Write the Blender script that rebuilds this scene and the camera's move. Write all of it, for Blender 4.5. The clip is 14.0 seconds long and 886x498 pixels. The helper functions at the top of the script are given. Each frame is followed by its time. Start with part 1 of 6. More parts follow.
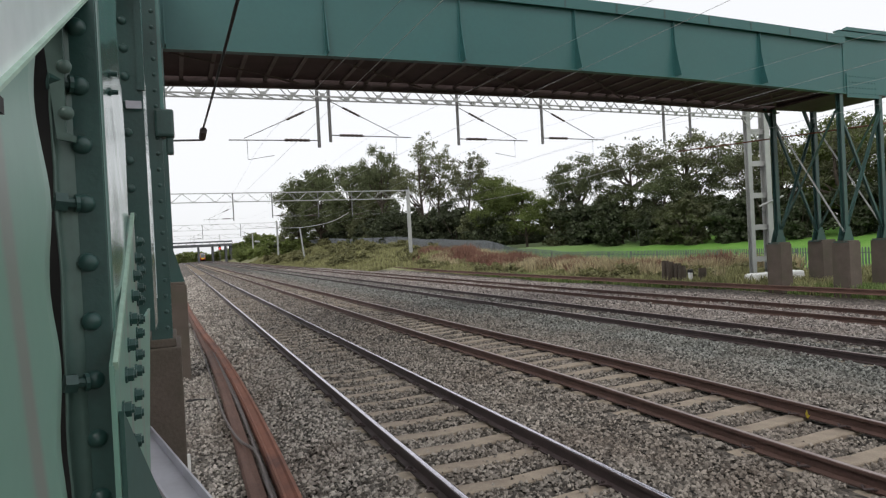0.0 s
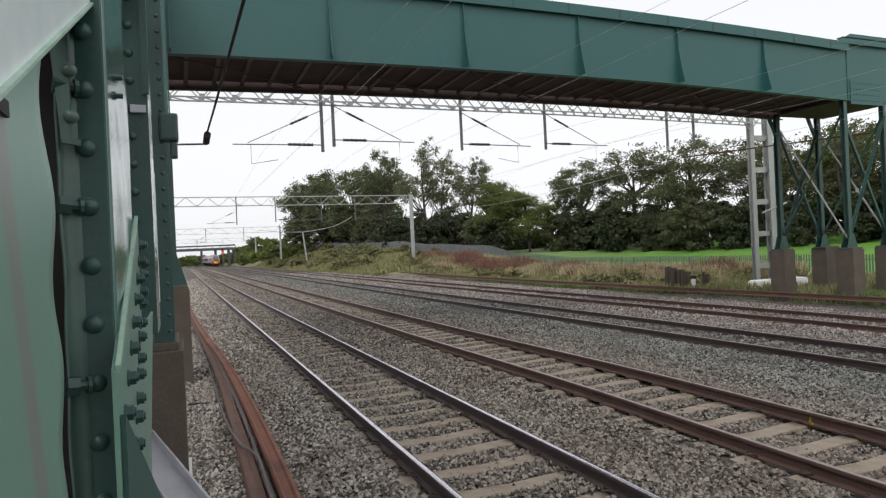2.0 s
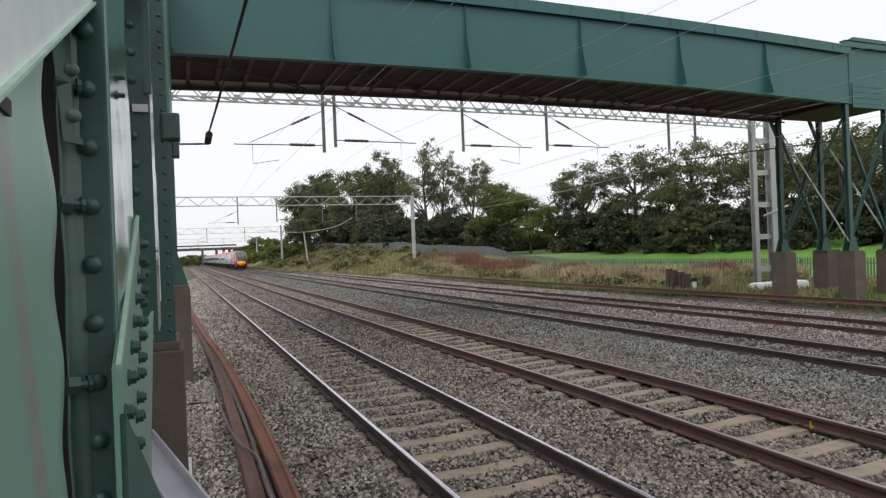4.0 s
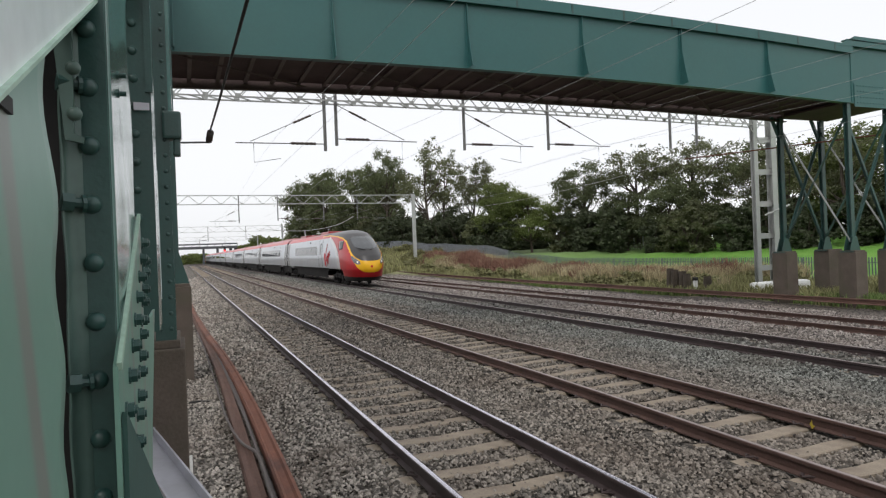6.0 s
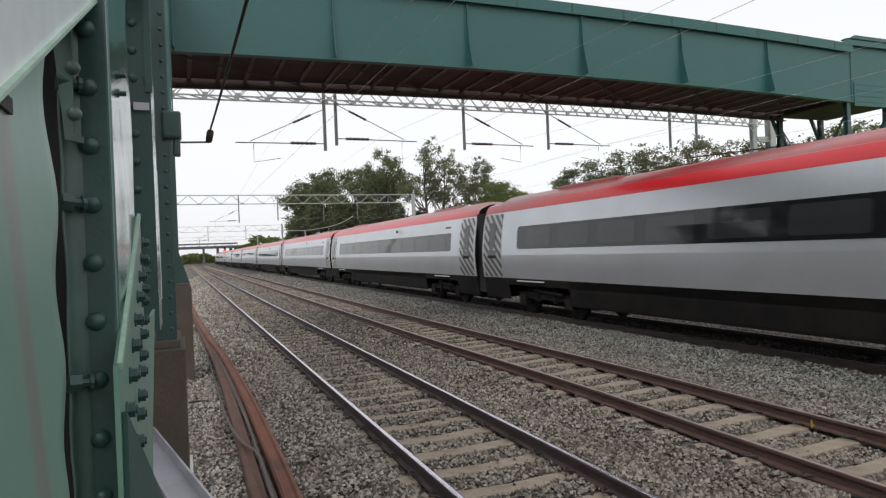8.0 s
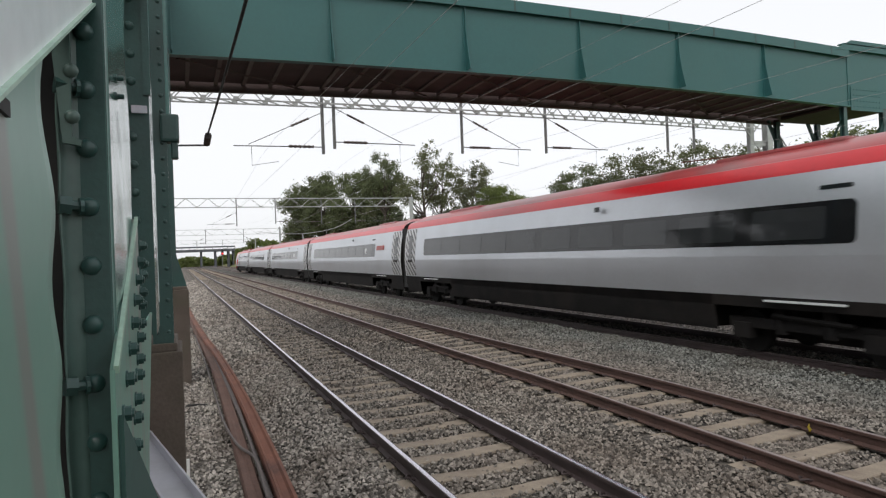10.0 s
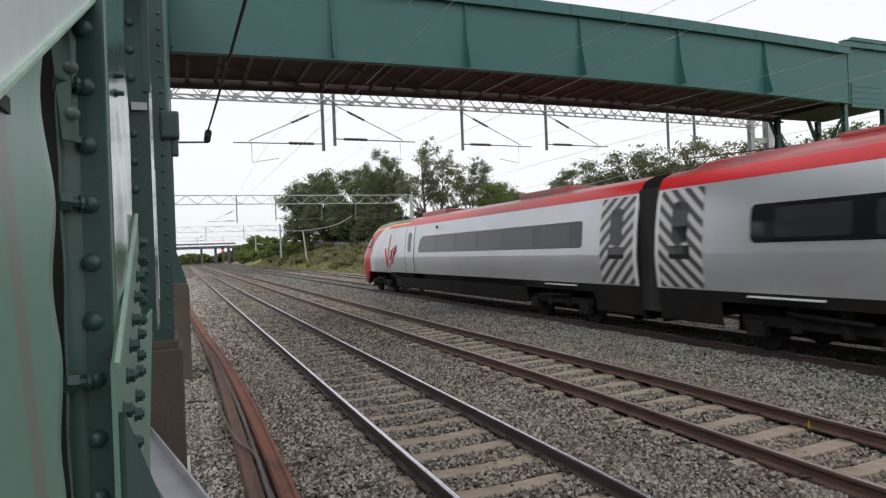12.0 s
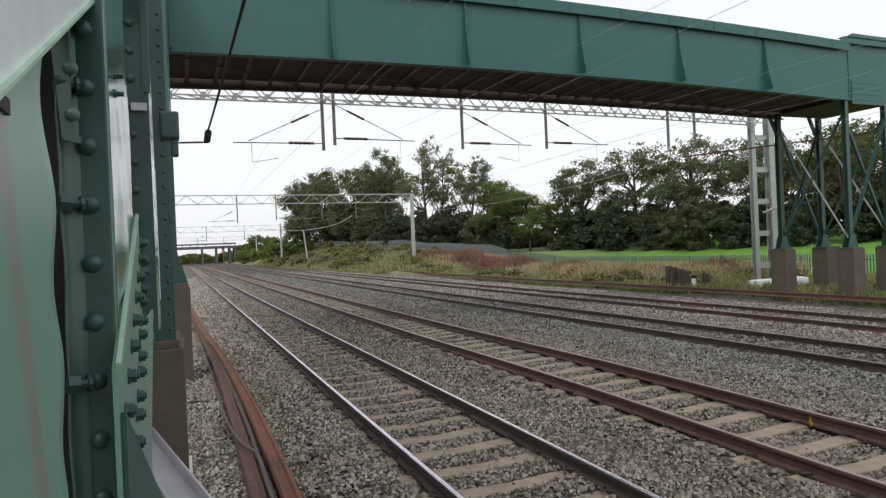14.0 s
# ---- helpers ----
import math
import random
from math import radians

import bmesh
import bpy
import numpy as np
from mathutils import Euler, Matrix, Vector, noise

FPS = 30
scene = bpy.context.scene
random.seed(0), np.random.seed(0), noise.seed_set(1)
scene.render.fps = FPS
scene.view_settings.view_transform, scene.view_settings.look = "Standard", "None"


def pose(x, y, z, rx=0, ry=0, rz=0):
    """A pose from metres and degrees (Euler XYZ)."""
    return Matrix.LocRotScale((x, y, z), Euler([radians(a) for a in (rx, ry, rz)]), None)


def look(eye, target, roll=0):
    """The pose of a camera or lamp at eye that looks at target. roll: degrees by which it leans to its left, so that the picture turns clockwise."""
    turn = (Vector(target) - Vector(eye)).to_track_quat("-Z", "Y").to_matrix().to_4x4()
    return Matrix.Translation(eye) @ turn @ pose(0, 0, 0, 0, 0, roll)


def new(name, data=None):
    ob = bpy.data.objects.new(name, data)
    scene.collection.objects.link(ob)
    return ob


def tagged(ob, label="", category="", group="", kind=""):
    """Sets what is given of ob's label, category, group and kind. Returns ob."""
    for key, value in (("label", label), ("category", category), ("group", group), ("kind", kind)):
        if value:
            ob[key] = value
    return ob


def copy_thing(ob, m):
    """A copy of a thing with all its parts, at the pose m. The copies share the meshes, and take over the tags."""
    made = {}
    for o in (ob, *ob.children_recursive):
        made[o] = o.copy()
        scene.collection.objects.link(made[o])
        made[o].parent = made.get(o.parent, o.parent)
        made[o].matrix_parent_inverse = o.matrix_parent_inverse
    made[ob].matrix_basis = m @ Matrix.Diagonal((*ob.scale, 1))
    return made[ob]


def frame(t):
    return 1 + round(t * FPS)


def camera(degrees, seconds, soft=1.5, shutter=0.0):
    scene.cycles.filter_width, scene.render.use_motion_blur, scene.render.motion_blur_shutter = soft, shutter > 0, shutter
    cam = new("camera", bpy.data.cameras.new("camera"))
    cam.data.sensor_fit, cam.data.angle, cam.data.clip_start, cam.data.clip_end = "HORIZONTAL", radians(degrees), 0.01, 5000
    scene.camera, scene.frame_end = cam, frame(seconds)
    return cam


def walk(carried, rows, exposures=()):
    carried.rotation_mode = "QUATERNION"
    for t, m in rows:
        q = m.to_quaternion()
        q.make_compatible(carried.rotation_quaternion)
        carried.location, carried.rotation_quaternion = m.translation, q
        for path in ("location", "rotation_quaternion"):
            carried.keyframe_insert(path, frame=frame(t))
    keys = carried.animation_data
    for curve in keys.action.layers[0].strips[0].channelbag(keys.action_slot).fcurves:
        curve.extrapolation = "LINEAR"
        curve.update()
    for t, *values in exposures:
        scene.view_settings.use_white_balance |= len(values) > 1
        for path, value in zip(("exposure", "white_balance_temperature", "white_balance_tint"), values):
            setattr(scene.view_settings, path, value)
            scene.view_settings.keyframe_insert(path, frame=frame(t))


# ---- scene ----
cam = camera(69.25, 14.0, soft=1.25, shutter=0.06)
PATH = [
    (0, pose(0, 0, 2.233, 89.6, 2.9, -22.57)),
    (0.5, pose(0, 0, 2.233, 89.638, 2.881, -22.556)),
    (1, pose(0, 0, 2.233, 89.817, 2.884, -22.446)),
    (1.5, pose(0, 0, 2.233, 89.958, 2.869, -22.384)),
    (2, pose(0, 0, 2.233, 90.051, 2.613, -22.328)),
    (2.5, pose(0, 0, 2.233, 90.094, 2.544, -22.297)),
    (3, pose(0, 0, 2.233, 90.151, 2.477, -22.289)),
    (5.5, pose(0, 0, 2.233, 90.074, 2.12, -22.187)),
    (6, pose(0, 0, 2.233, 90.047, 2.193, -22.16)),
    (6.5, pose(0, 0, 2.233, 90.024, 2.222, -22.158)),
    (7, pose(0, 0, 2.233, 90.007, 2.258, -22.155)),
    (7.5, pose(0, 0, 2.233, 90.001, 2.125, -22.119)),
    (8, pose(0, 0, 2.233, 90.007, 2.258, -22.155)),
    (10.5, pose(0, 0, 2.233, 90.345, 2.132, -22.391)),
    (11, pose(0, 0, 2.233, 90.229, 2.08, -22.389)),
    (11.5, pose(0, 0, 2.233, 90.143, 2.097, -22.345)),
    (12, pose(0, 0, 2.233, 90.046, 2.162, -22.326)),
    (12.5, pose(0, 0, 2.233, 89.99, 2.205, -22.303)),
    (13, pose(0, 0, 2.233, 89.94, 2.261, -22.297)),
    (13.5, pose(0, 0, 2.233, 89.932, 2.325, -22.282)),
    (14, pose(0, 0, 2.233, 89.949, 2.458, -22.279)),
]
walk(cam, PATH)

# ---- light: bright overcast sky, weak wide sun ----
SUN_EL, SUN_AZ = radians(48), radians(215)
world = bpy.data.worlds.new("world")
scene.world = world
world.use_nodes = True
_n, _l = world.node_tree.nodes, world.node_tree.links
_sky = _n.new("ShaderNodeTexSky")
_sky.sky_type, _sky.sun_disc = "NISHITA", False
_sky.sun_elevation, _sky.sun_rotation = SUN_EL, SUN_AZ
_sky.air_density, _sky.dust_density = 1.0, 3.0
_hs = _n.new("ShaderNodeHueSaturation")
_hs.inputs["Saturation"].default_value = 0.25
_l.new(_sky.outputs[0], _hs.inputs["Color"])
_mx = _n.new("ShaderNodeMix")
_mx.data_type = "RGBA"
_mx.inputs["Factor"].default_value = 0.75
_mx.inputs["B"].default_value = (8.6, 8.7, 8.95, 1)
_l.new(_hs.outputs[0], _mx.inputs["A"])
_bg = _n["Background"]
_bg.inputs["Strength"].default_value = 0.13
_l.new(_mx.outputs["Result"], _bg.inputs["Color"])
sun = new("sun", bpy.data.lights.new("sun", "SUN"))
sun.data.energy, sun.data.angle, sun.data.color = 0.9, radians(20), (1.0, 0.96, 0.9)
sun.matrix_basis = look((0, 0, 0), (-math.sin(SUN_AZ) * math.cos(SUN_EL), -math.cos(SUN_AZ) * math.cos(SUN_EL), -math.sin(SUN_EL)))
scene.view_settings.exposure = 0.0


# ---- materials ----
def material(name, base, rough=0.6, metal=0.0, vary=0.15, scale=4.0, grain=40.0, bump=0.0, dirt=None, dirt_amt=0.0, island=0.0, spec=0.5):
    """Colour varied at two scales, optional dirt patches, fine relief, per-object or per-island variation."""
    m = bpy.data.materials.new(name)
    m.use_nodes = True
    n, l = m.node_tree.nodes, m.node_tree.links
    p = n["Principled BSDF"]
    p.inputs["Roughness"].default_value = rough
    p.inputs["Metallic"].default_value = metal
    p.inputs["Specular IOR Level"].default_value = spec
    tc = n.new("ShaderNodeTexCoord")
    big = n.new("ShaderNodeTexNoise")
    big.inputs["Scale"].default_value, big.inputs["Detail"].default_value = scale, 4
    small = n.new("ShaderNodeTexNoise")
    small.inputs["Scale"].default_value, small.inputs["Detail"].default_value = grain, 3
    for t in (big, small):
        l.new(tc.outputs["Object"], t.inputs["Vector"])
    add = n.new("ShaderNodeMath")
    add.operation = "ADD"
    l.new(big.outputs["Fac"], add.inputs[0])
    l.new(small.outputs["Fac"], add.inputs[1])
    mr = n.new("ShaderNodeMapRange")
    mr.inputs["From Min"].default_value, mr.inputs["From Max"].default_value = 0.6, 1.4
    mr.inputs["To Min"].default_value, mr.inputs["To Max"].default_value = 1 - vary, 1 + vary
    l.new(add.outputs[0], mr.inputs["Value"])
    value = mr.outputs["Result"]
    if island:
        geo = n.new("ShaderNodeNewGeometry")
        r = n.new("ShaderNodeMapRange")
        r.inputs["To Min"].default_value, r.inputs["To Max"].default_value = 1 - island, 1 + island
        l.new(geo.outputs["Random Per Island"], r.inputs["Value"])
        mu = n.new("ShaderNodeMath")
        mu.operation = "MULTIPLY"
        l.new(value, mu.inputs[0])
        l.new(r.outputs["Result"], mu.inputs[1])
        value = mu.outputs[0]
    sc = n.new("ShaderNodeVectorMath")
    sc.operation = "SCALE"
    sc.inputs[0].default_value = base
    l.new(value, sc.inputs["Scale"])
    colour = sc.outputs["Vector"]
    if dirt:
        pn = n.new("ShaderNodeTexNoise")
        pn.inputs["Scale"].default_value, pn.inputs["Detail"].default_value = scale * 0.6, 6
        l.new(tc.outputs["Object"], pn.inputs["Vector"])
        pr = n.new("ShaderNodeMapRange")
        pr.inputs["From Min"].default_value, pr.inputs["From Max"].default_value = 0.45, 0.7
        pr.inputs["To Max"].default_value = dirt_amt
        l.new(pn.outputs["Fac"], pr.inputs["Value"])
        mx = n.new("ShaderNodeMix")
        mx.data_type = "RGBA"
        mx.inputs["B"].default_value = (*dirt, 1)
        l.new(pr.outputs["Result"], mx.inputs["Factor"])
        l.new(colour, mx.inputs["A"])
        colour = mx.outputs["Result"]
    l.new(colour, p.inputs["Base Color"])
    if bump:
        b = n.new("ShaderNodeBump")
        b.inputs["Strength"].default_value, b.inputs["Distance"].default_value = 1.0, bump
        l.new(add.outputs[0], b.inputs["Height"])
        l.new(b.outputs["Normal"], p.inputs["Normal"])
    return m


GREEN = material("green_paint", (0.055, 0.165, 0.145), 0.22, vary=0.12, scale=1.2, grain=25, bump=0.0008, dirt=(0.045, 0.07, 0.06), dirt_amt=0.35)
for _p in (GREEN.node_tree.nodes["Principled BSDF"],):
    _p.inputs["Coat Weight"].default_value, _p.inputs["Coat Roughness"].default_value = 0.5, 0.1
# darker copy of the green paint: shade in the base colour, plus dirt patches
GREEN_DARK = material("green_paint_shaded_weathered", (0.03, 0.078, 0.07), 0.32, vary=0.15, scale=3, grain=60, bump=0.001, dirt=(0.03, 0.045, 0.04), dirt_amt=0.5)
GREEN_BRIDGE = material("green_bridge_paint", (0.028, 0.114, 0.112), 0.4, vary=0.08, scale=0.5, grain=12, bump=0.001, dirt=(0.042, 0.116, 0.106), dirt_amt=0.4)
# near-white base colour: the stringer's bright sky reflection put into the paint
PALE_SHEEN = material("pale_sheen_tone", (0.86, 0.92, 0.93), 0.3, vary=0.06, scale=7, grain=28, bump=0.0006, dirt=(0.66, 0.76, 0.78), dirt_amt=0.35, spec=0.6)
# lighter copy of the column green, with the light it catches painted in
LIT_GREEN = material("lit_green_paint", (0.085, 0.14, 0.122), 0.38, vary=0.15, scale=3, grain=40, bump=0.0006, dirt=(0.06, 0.085, 0.075), dirt_amt=0.4)
GREEN_MATT = material("dull_green_paint", (0.035, 0.085, 0.073), 0.75, vary=0.15, scale=3, grain=40)
FLANGE = material("pale_green_edge", (0.34, 0.5, 0.4), 0.4, vary=0.2, scale=14, grain=60)
PALE_FAR = material("far_fence_steel", (0.19, 0.205, 0.225), 0.6, 0.1, vary=0.12, scale=2)
BRAMBLE = material("bramble_leaves", (0.2, 0.195, 0.09), 0.8, vary=0.25, scale=0.8, grain=5, island=0.45)
# deck boards; also the shade colour of the far girder
SOFFIT = material("soffit_boards_and_shaded_web", (0.075, 0.048, 0.046), 0.8, vary=0.3, scale=2, grain=30)
CONCRETE = material("brown_concrete", (0.105, 0.083, 0.068), 0.9, vary=0.25, scale=3, grain=50, bump=0.004, dirt=(0.08, 0.075, 0.05), dirt_amt=0.6)
SLEEPER = material("sleeper_concrete", (0.31, 0.258, 0.2), 0.9, vary=0.28, scale=4, grain=60, bump=0.003, dirt=(0.16, 0.125, 0.098), dirt_amt=0.75)
RAIL_SIDE = material("rusty_rail_steel", (0.05, 0.034, 0.034), 0.65, vary=0.3, scale=3, grain=50, bump=0.001)
RAIL_BROWN = material("brown_rail_steel", (0.085, 0.047, 0.038), 0.75, vary=0.3, scale=3, grain=50, bump=0.001)
RAIL_DULL = material("dull_rail_head", (0.36, 0.3, 0.29), 0.42, 0.7, vary=0.2, scale=5, grain=60)
RAIL_TOP = material("polished_rail_head", (0.64, 0.61, 0.68), 0.22, 1.0, vary=0.08, scale=8, grain=80)
RUST = material("orange_rust", (0.19, 0.075, 0.047), 0.8, vary=0.35, scale=2.5, grain=45, bump=0.002, dirt=(0.08, 0.04, 0.035), dirt_amt=0.7)
RUST_DARK = material("brown_rust", (0.12, 0.065, 0.05), 0.85, vary=0.3, scale=2.5, grain=45, bump=0.002)
GALV = material("galvanised_steel", (0.42, 0.43, 0.42), 0.5, 0.35, vary=0.12, scale=3, grain=30)
GALV_DARK = material("weathered_steel", (0.2, 0.2, 0.2), 0.6, 0.4, vary=0.2, scale=3, grain=30)
TRAY = material("grey_channel", (0.5, 0.5, 0.55), 0.35, 0.3, vary=0.08, scale=4, grain=30, dirt=(0.2, 0.2, 0.2), dirt_amt=0.3)
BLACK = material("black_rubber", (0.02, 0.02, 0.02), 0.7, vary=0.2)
WIRE = material("wire_metal", (0.5, 0.5, 0.5), 0.5, 0.3, vary=0.1)
BATTEN = material("soffit_battens", (0.17, 0.135, 0.13), 0.8, vary=0.3, scale=2, grain=30)
SIDE_GLOSS = material("glossy_side_paint", (0.085, 0.175, 0.15), 0.17, vary=0.1, scale=3, grain=20, dirt=(0.08, 0.13, 0.11), dirt_amt=0.3, spec=0.5)
WEED = material("fresh_weeds", (0.13, 0.19, 0.055), 0.85, vary=0.25, scale=0.5, grain=3, island=0.4)
CABLE = material("dusty_cable", (0.12, 0.1, 0.095), 0.7, vary=0.2)
DEEP_CONCRETE = material("far_bridge_concrete", (0.1, 0.105, 0.115), 0.9, vary=0.15, scale=0.3, grain=4)
PORC = material("insulator_glaze", (0.06, 0.04, 0.035), 0.3, vary=0.1)
SILVER = material("silver_train_paint", (0.56, 0.585, 0.625), 0.3, 0.6, vary=0.05, scale=0.8, grain=14, dirt=(0.45, 0.455, 0.47), dirt_amt=0.35)
TRAIN_WHITE = material("pale_train_paint", (0.7, 0.71, 0.72), 0.35, vary=0.04, scale=1)
TRAIN_RED = material("red_train_paint", (0.56, 0.014, 0.022), 0.32, vary=0.1, scale=1, grain=10)
_p = TRAIN_RED.node_tree.nodes["Principled BSDF"]
_p.inputs["Coat Weight"].default_value, _p.inputs["Coat Roughness"].default_value = 0.25, 0.12
TRAIN_YELLOW = material("yellow_train_paint", (0.85, 0.46, 0.015), 0.3, vary=0.06, scale=2)
TRAIN_ROOF = material("dusty_red_roof_paint", (0.36, 0.05, 0.052), 0.3, vary=0.2, scale=1.5, dirt=(0.2, 0.13, 0.125), dirt_amt=0.6)
HOOD = material("black_hood_paint", (0.06, 0.058, 0.058), 0.4, vary=0.15, scale=2)
SKIRT = material("underframe_grime", (0.014, 0.013, 0.013), 0.8, vary=0.3, scale=2, grain=20, dirt=(0.03, 0.025, 0.022), dirt_amt=0.5, spec=0.15)
GLASS = material("dark_window_glass", (0.012, 0.013, 0.015), 0.06, vary=0.05)
PANE = material("tinted_window_pane", (0.03, 0.033, 0.036), 0.05, vary=0.1)
LENS = material("headlight_lens", (0.2, 0.2, 0.21), 0.08, 0.2, vary=0.35, scale=12)
SCREEN = material("windscreen_glass", (0.07, 0.075, 0.08), 0.06, 0.12, vary=0.2, scale=1.5, spec=1.0)
BARK = material("bark", (0.07, 0.055, 0.042), 0.9, vary=0.3, scale=3, grain=20, bump=0.01)
GRASS_A = material("verge_grass", (0.245, 0.24, 0.11), 0.85, vary=0.25, scale=0.5, grain=3, island=0.4)
GRASS_B = material("dry_grass", (0.37, 0.315, 0.19), 0.85, vary=0.25, scale=0.5, grain=3, island=0.4)
DOCK = material("rusty_seed_heads", (0.2, 0.105, 0.075), 0.9, vary=0.25, scale=0.7, grain=4, island=0.4)
PALE = material("fence_steel", (0.13, 0.165, 0.145), 0.6, 0.2, vary=0.15, scale=2)
WHITE = material("white_paint", (0.8, 0.8, 0.78), 0.5, vary=0.05)
HEADLAMP = material("lit_headlamp", (0.5, 0.49, 0.45), 0.3, vary=0.02)
_p = HEADLAMP.node_tree.nodes["Principled BSDF"]
_p.inputs["Emission Color"].default_value, _p.inputs["Emission Strength"].default_value = (1.0, 0.93, 0.75, 1), 0.35
YELLOW_TAG = material("yellow_tag", (0.5, 0.4, 0.05), 0.6, vary=0.1)


def dust_by_track(m, before, strength):
    """Brown brake dust lying over the two nearer lines, greener clean stone between the second and third, pinkish beyond."""
    n, l = m.node_tree.nodes, m.node_tree.links
    p = n["Principled BSDF"]
    tc, sep, tx = n.new("ShaderNodeTexCoord"), n.new("ShaderNodeSeparateXYZ"), n.new("ShaderNodeTexNoise")
    tx.inputs["Scale"].default_value, tx.inputs["Detail"].default_value = 0.9, 5
    l.new(tc.outputs["Object"], sep.inputs[0])
    l.new(tc.outputs["Object"], tx.inputs["Vector"])
    k = n.new("ShaderNodeMath")
    k.operation = "MULTIPLY_ADD"
    k.inputs[1].default_value = 2.0
    l.new(tx.outputs["Fac"], k.inputs[0])
    l.new(sep.outputs["X"], k.inputs[2])
    r = n.new("ShaderNodeMapRange")
    r.inputs["From Max"].default_value = 22.0
    l.new(k.outputs[0], r.inputs["Value"])
    ramp = n.new("ShaderNodeValToRGB")
    e = ramp.color_ramp.elements
    stops = ((0.0, (1.62, 1.55, 1.48)), (0.1, (1.6, 1.52, 1.44)), (0.15, (1.08, 1.01, 0.94)), (0.35, (0.97, 0.895, 0.825)), (0.42, (1.02, 0.97, 0.91)), (0.47, (0.84, 0.89, 0.87)), (0.55, (0.84, 0.9, 0.88)), (0.6, (0.85, 0.82, 0.8)), (0.65, (1.25, 1.17, 1.15)), (1.0, (1.3, 1.2, 1.17)))
    for i, (at, rgb) in enumerate(stops):
        s = e[i] if i < 2 else e.new(at)
        s.position, s.color = at, (*rgb, 1)
    l.new(r.outputs["Result"], ramp.inputs["Fac"])
    mx = n.new("ShaderNodeMix")
    mx.data_type, mx.blend_type = "RGBA", "MULTIPLY"
    mx.inputs["Factor"].default_value = strength
    l.new(before, mx.inputs["A"])
    l.new(ramp.outputs["Color"], mx.inputs["B"])
    return mx.outputs["Result"]


def stone_material(name, base, warm, island):
    """Broken stone: each stone its own grey, with brown brake dust in broad patches."""
    m = material(name, base, 0.9, vary=0.3, scale=1.2, grain=60, dirt=warm, dirt_amt=0.4, island=island)
    p = m.node_tree.nodes["Principled BSDF"]
    m.node_tree.links.new(dust_by_track(m, p.inputs["Base Color"].links[0].from_socket, 1.0), p.inputs["Base Color"])
    return m


STONE = stone_material("ballast_stone", (0.192, 0.183, 0.171), (0.125, 0.097, 0.08), 0.85)


def ground_material():
    """Ballast by the tracks, earth and grass beyond, chosen by place across the line; stony relief and painted gap
    shade from cells.
    """
    m = bpy.data.materials.new("ballast_and_verge")
    m.use_nodes = True
    n, l = m.node_tree.nodes, m.node_tree.links
    p = n["Principled BSDF"]
    p.inputs["Roughness"].default_value = 0.95
    tc = n.new("ShaderNodeTexCoord")
    vor = n.new("ShaderNodeTexVoronoi")
    vor.inputs["Scale"].default_value = 16
    l.new(tc.outputs["Object"], vor.inputs["Vector"])
    hsv = n.new("ShaderNodeSeparateColor")
    l.new(vor.outputs["Color"], hsv.inputs["Color"])
    ramp = n.new("ShaderNodeValToRGB")
    ramp.color_ramp.elements[0].color = (0.016, 0.015, 0.014, 1)
    ramp.color_ramp.elements[1].color = (0.28, 0.264, 0.244, 1)
    l.new(hsv.outputs[0], ramp.inputs["Fac"])
    # shade between stones painted in: colour darkens away from each cell's centre
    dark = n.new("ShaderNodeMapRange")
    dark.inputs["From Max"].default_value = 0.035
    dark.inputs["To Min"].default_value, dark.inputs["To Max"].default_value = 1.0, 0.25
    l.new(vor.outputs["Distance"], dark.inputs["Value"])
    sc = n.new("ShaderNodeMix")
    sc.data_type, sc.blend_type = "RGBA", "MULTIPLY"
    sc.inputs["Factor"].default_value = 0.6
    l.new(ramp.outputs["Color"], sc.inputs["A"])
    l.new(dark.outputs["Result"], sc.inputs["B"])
    pn = n.new("ShaderNodeTexNoise")
    pn.inputs["Scale"].default_value, pn.inputs["Detail"].default_value = 0.5, 6
    l.new(tc.outputs["Object"], pn.inputs["Vector"])
    pr = n.new("ShaderNodeMapRange")
    pr.inputs["From Min"].default_value, pr.inputs["From Max"].default_value = 0.35, 0.7
    pr.inputs["To Min"].default_value, pr.inputs["To Max"].default_value = 0.1, 0.75
    l.new(pn.outputs["Fac"], pr.inputs["Value"])
    brown = n.new("ShaderNodeMix")
    brown.data_type, brown.blend_type = "RGBA", "MULTIPLY"
    brown.inputs["B"].default_value = (0.88, 0.76, 0.66, 1)
    l.new(pr.outputs["Result"], brown.inputs["Factor"])
    l.new(sc.outputs["Result"], brown.inputs["A"])
    # earth and grass beyond the cess
    gn = n.new("ShaderNodeTexNoise")
    gn.inputs["Scale"].default_value, gn.inputs["Detail"].default_value = 0.8, 8
    l.new(tc.outputs["Object"], gn.inputs["Vector"])
    gr = n.new("ShaderNodeValToRGB")
    gr.color_ramp.elements[0].position, gr.color_ramp.elements[0].color = 0.35, (0.1, 0.11, 0.05, 1)
    gr.color_ramp.elements[1].position, gr.color_ramp.elements[1].color = 0.68, (0.26, 0.25, 0.12, 1)
    l.new(gn.outputs["Fac"], gr.inputs["Fac"])
    fd = n.new("ShaderNodeValToRGB")
    fd.color_ramp.elements[0].position, fd.color_ramp.elements[0].color = 0.3, (0.09, 0.24, 0.022, 1)
    fd.color_ramp.elements[1].position, fd.color_ramp.elements[1].color = 0.75, (0.145, 0.3, 0.045, 1)
    l.new(gn.outputs["Fac"], fd.inputs["Fac"])
    sep = n.new("ShaderNodeSeparateXYZ")
    l.new(tc.outputs["Object"], sep.inputs[0])
    wob = n.new("ShaderNodeMath")
    wob.operation = "MULTIPLY_ADD"
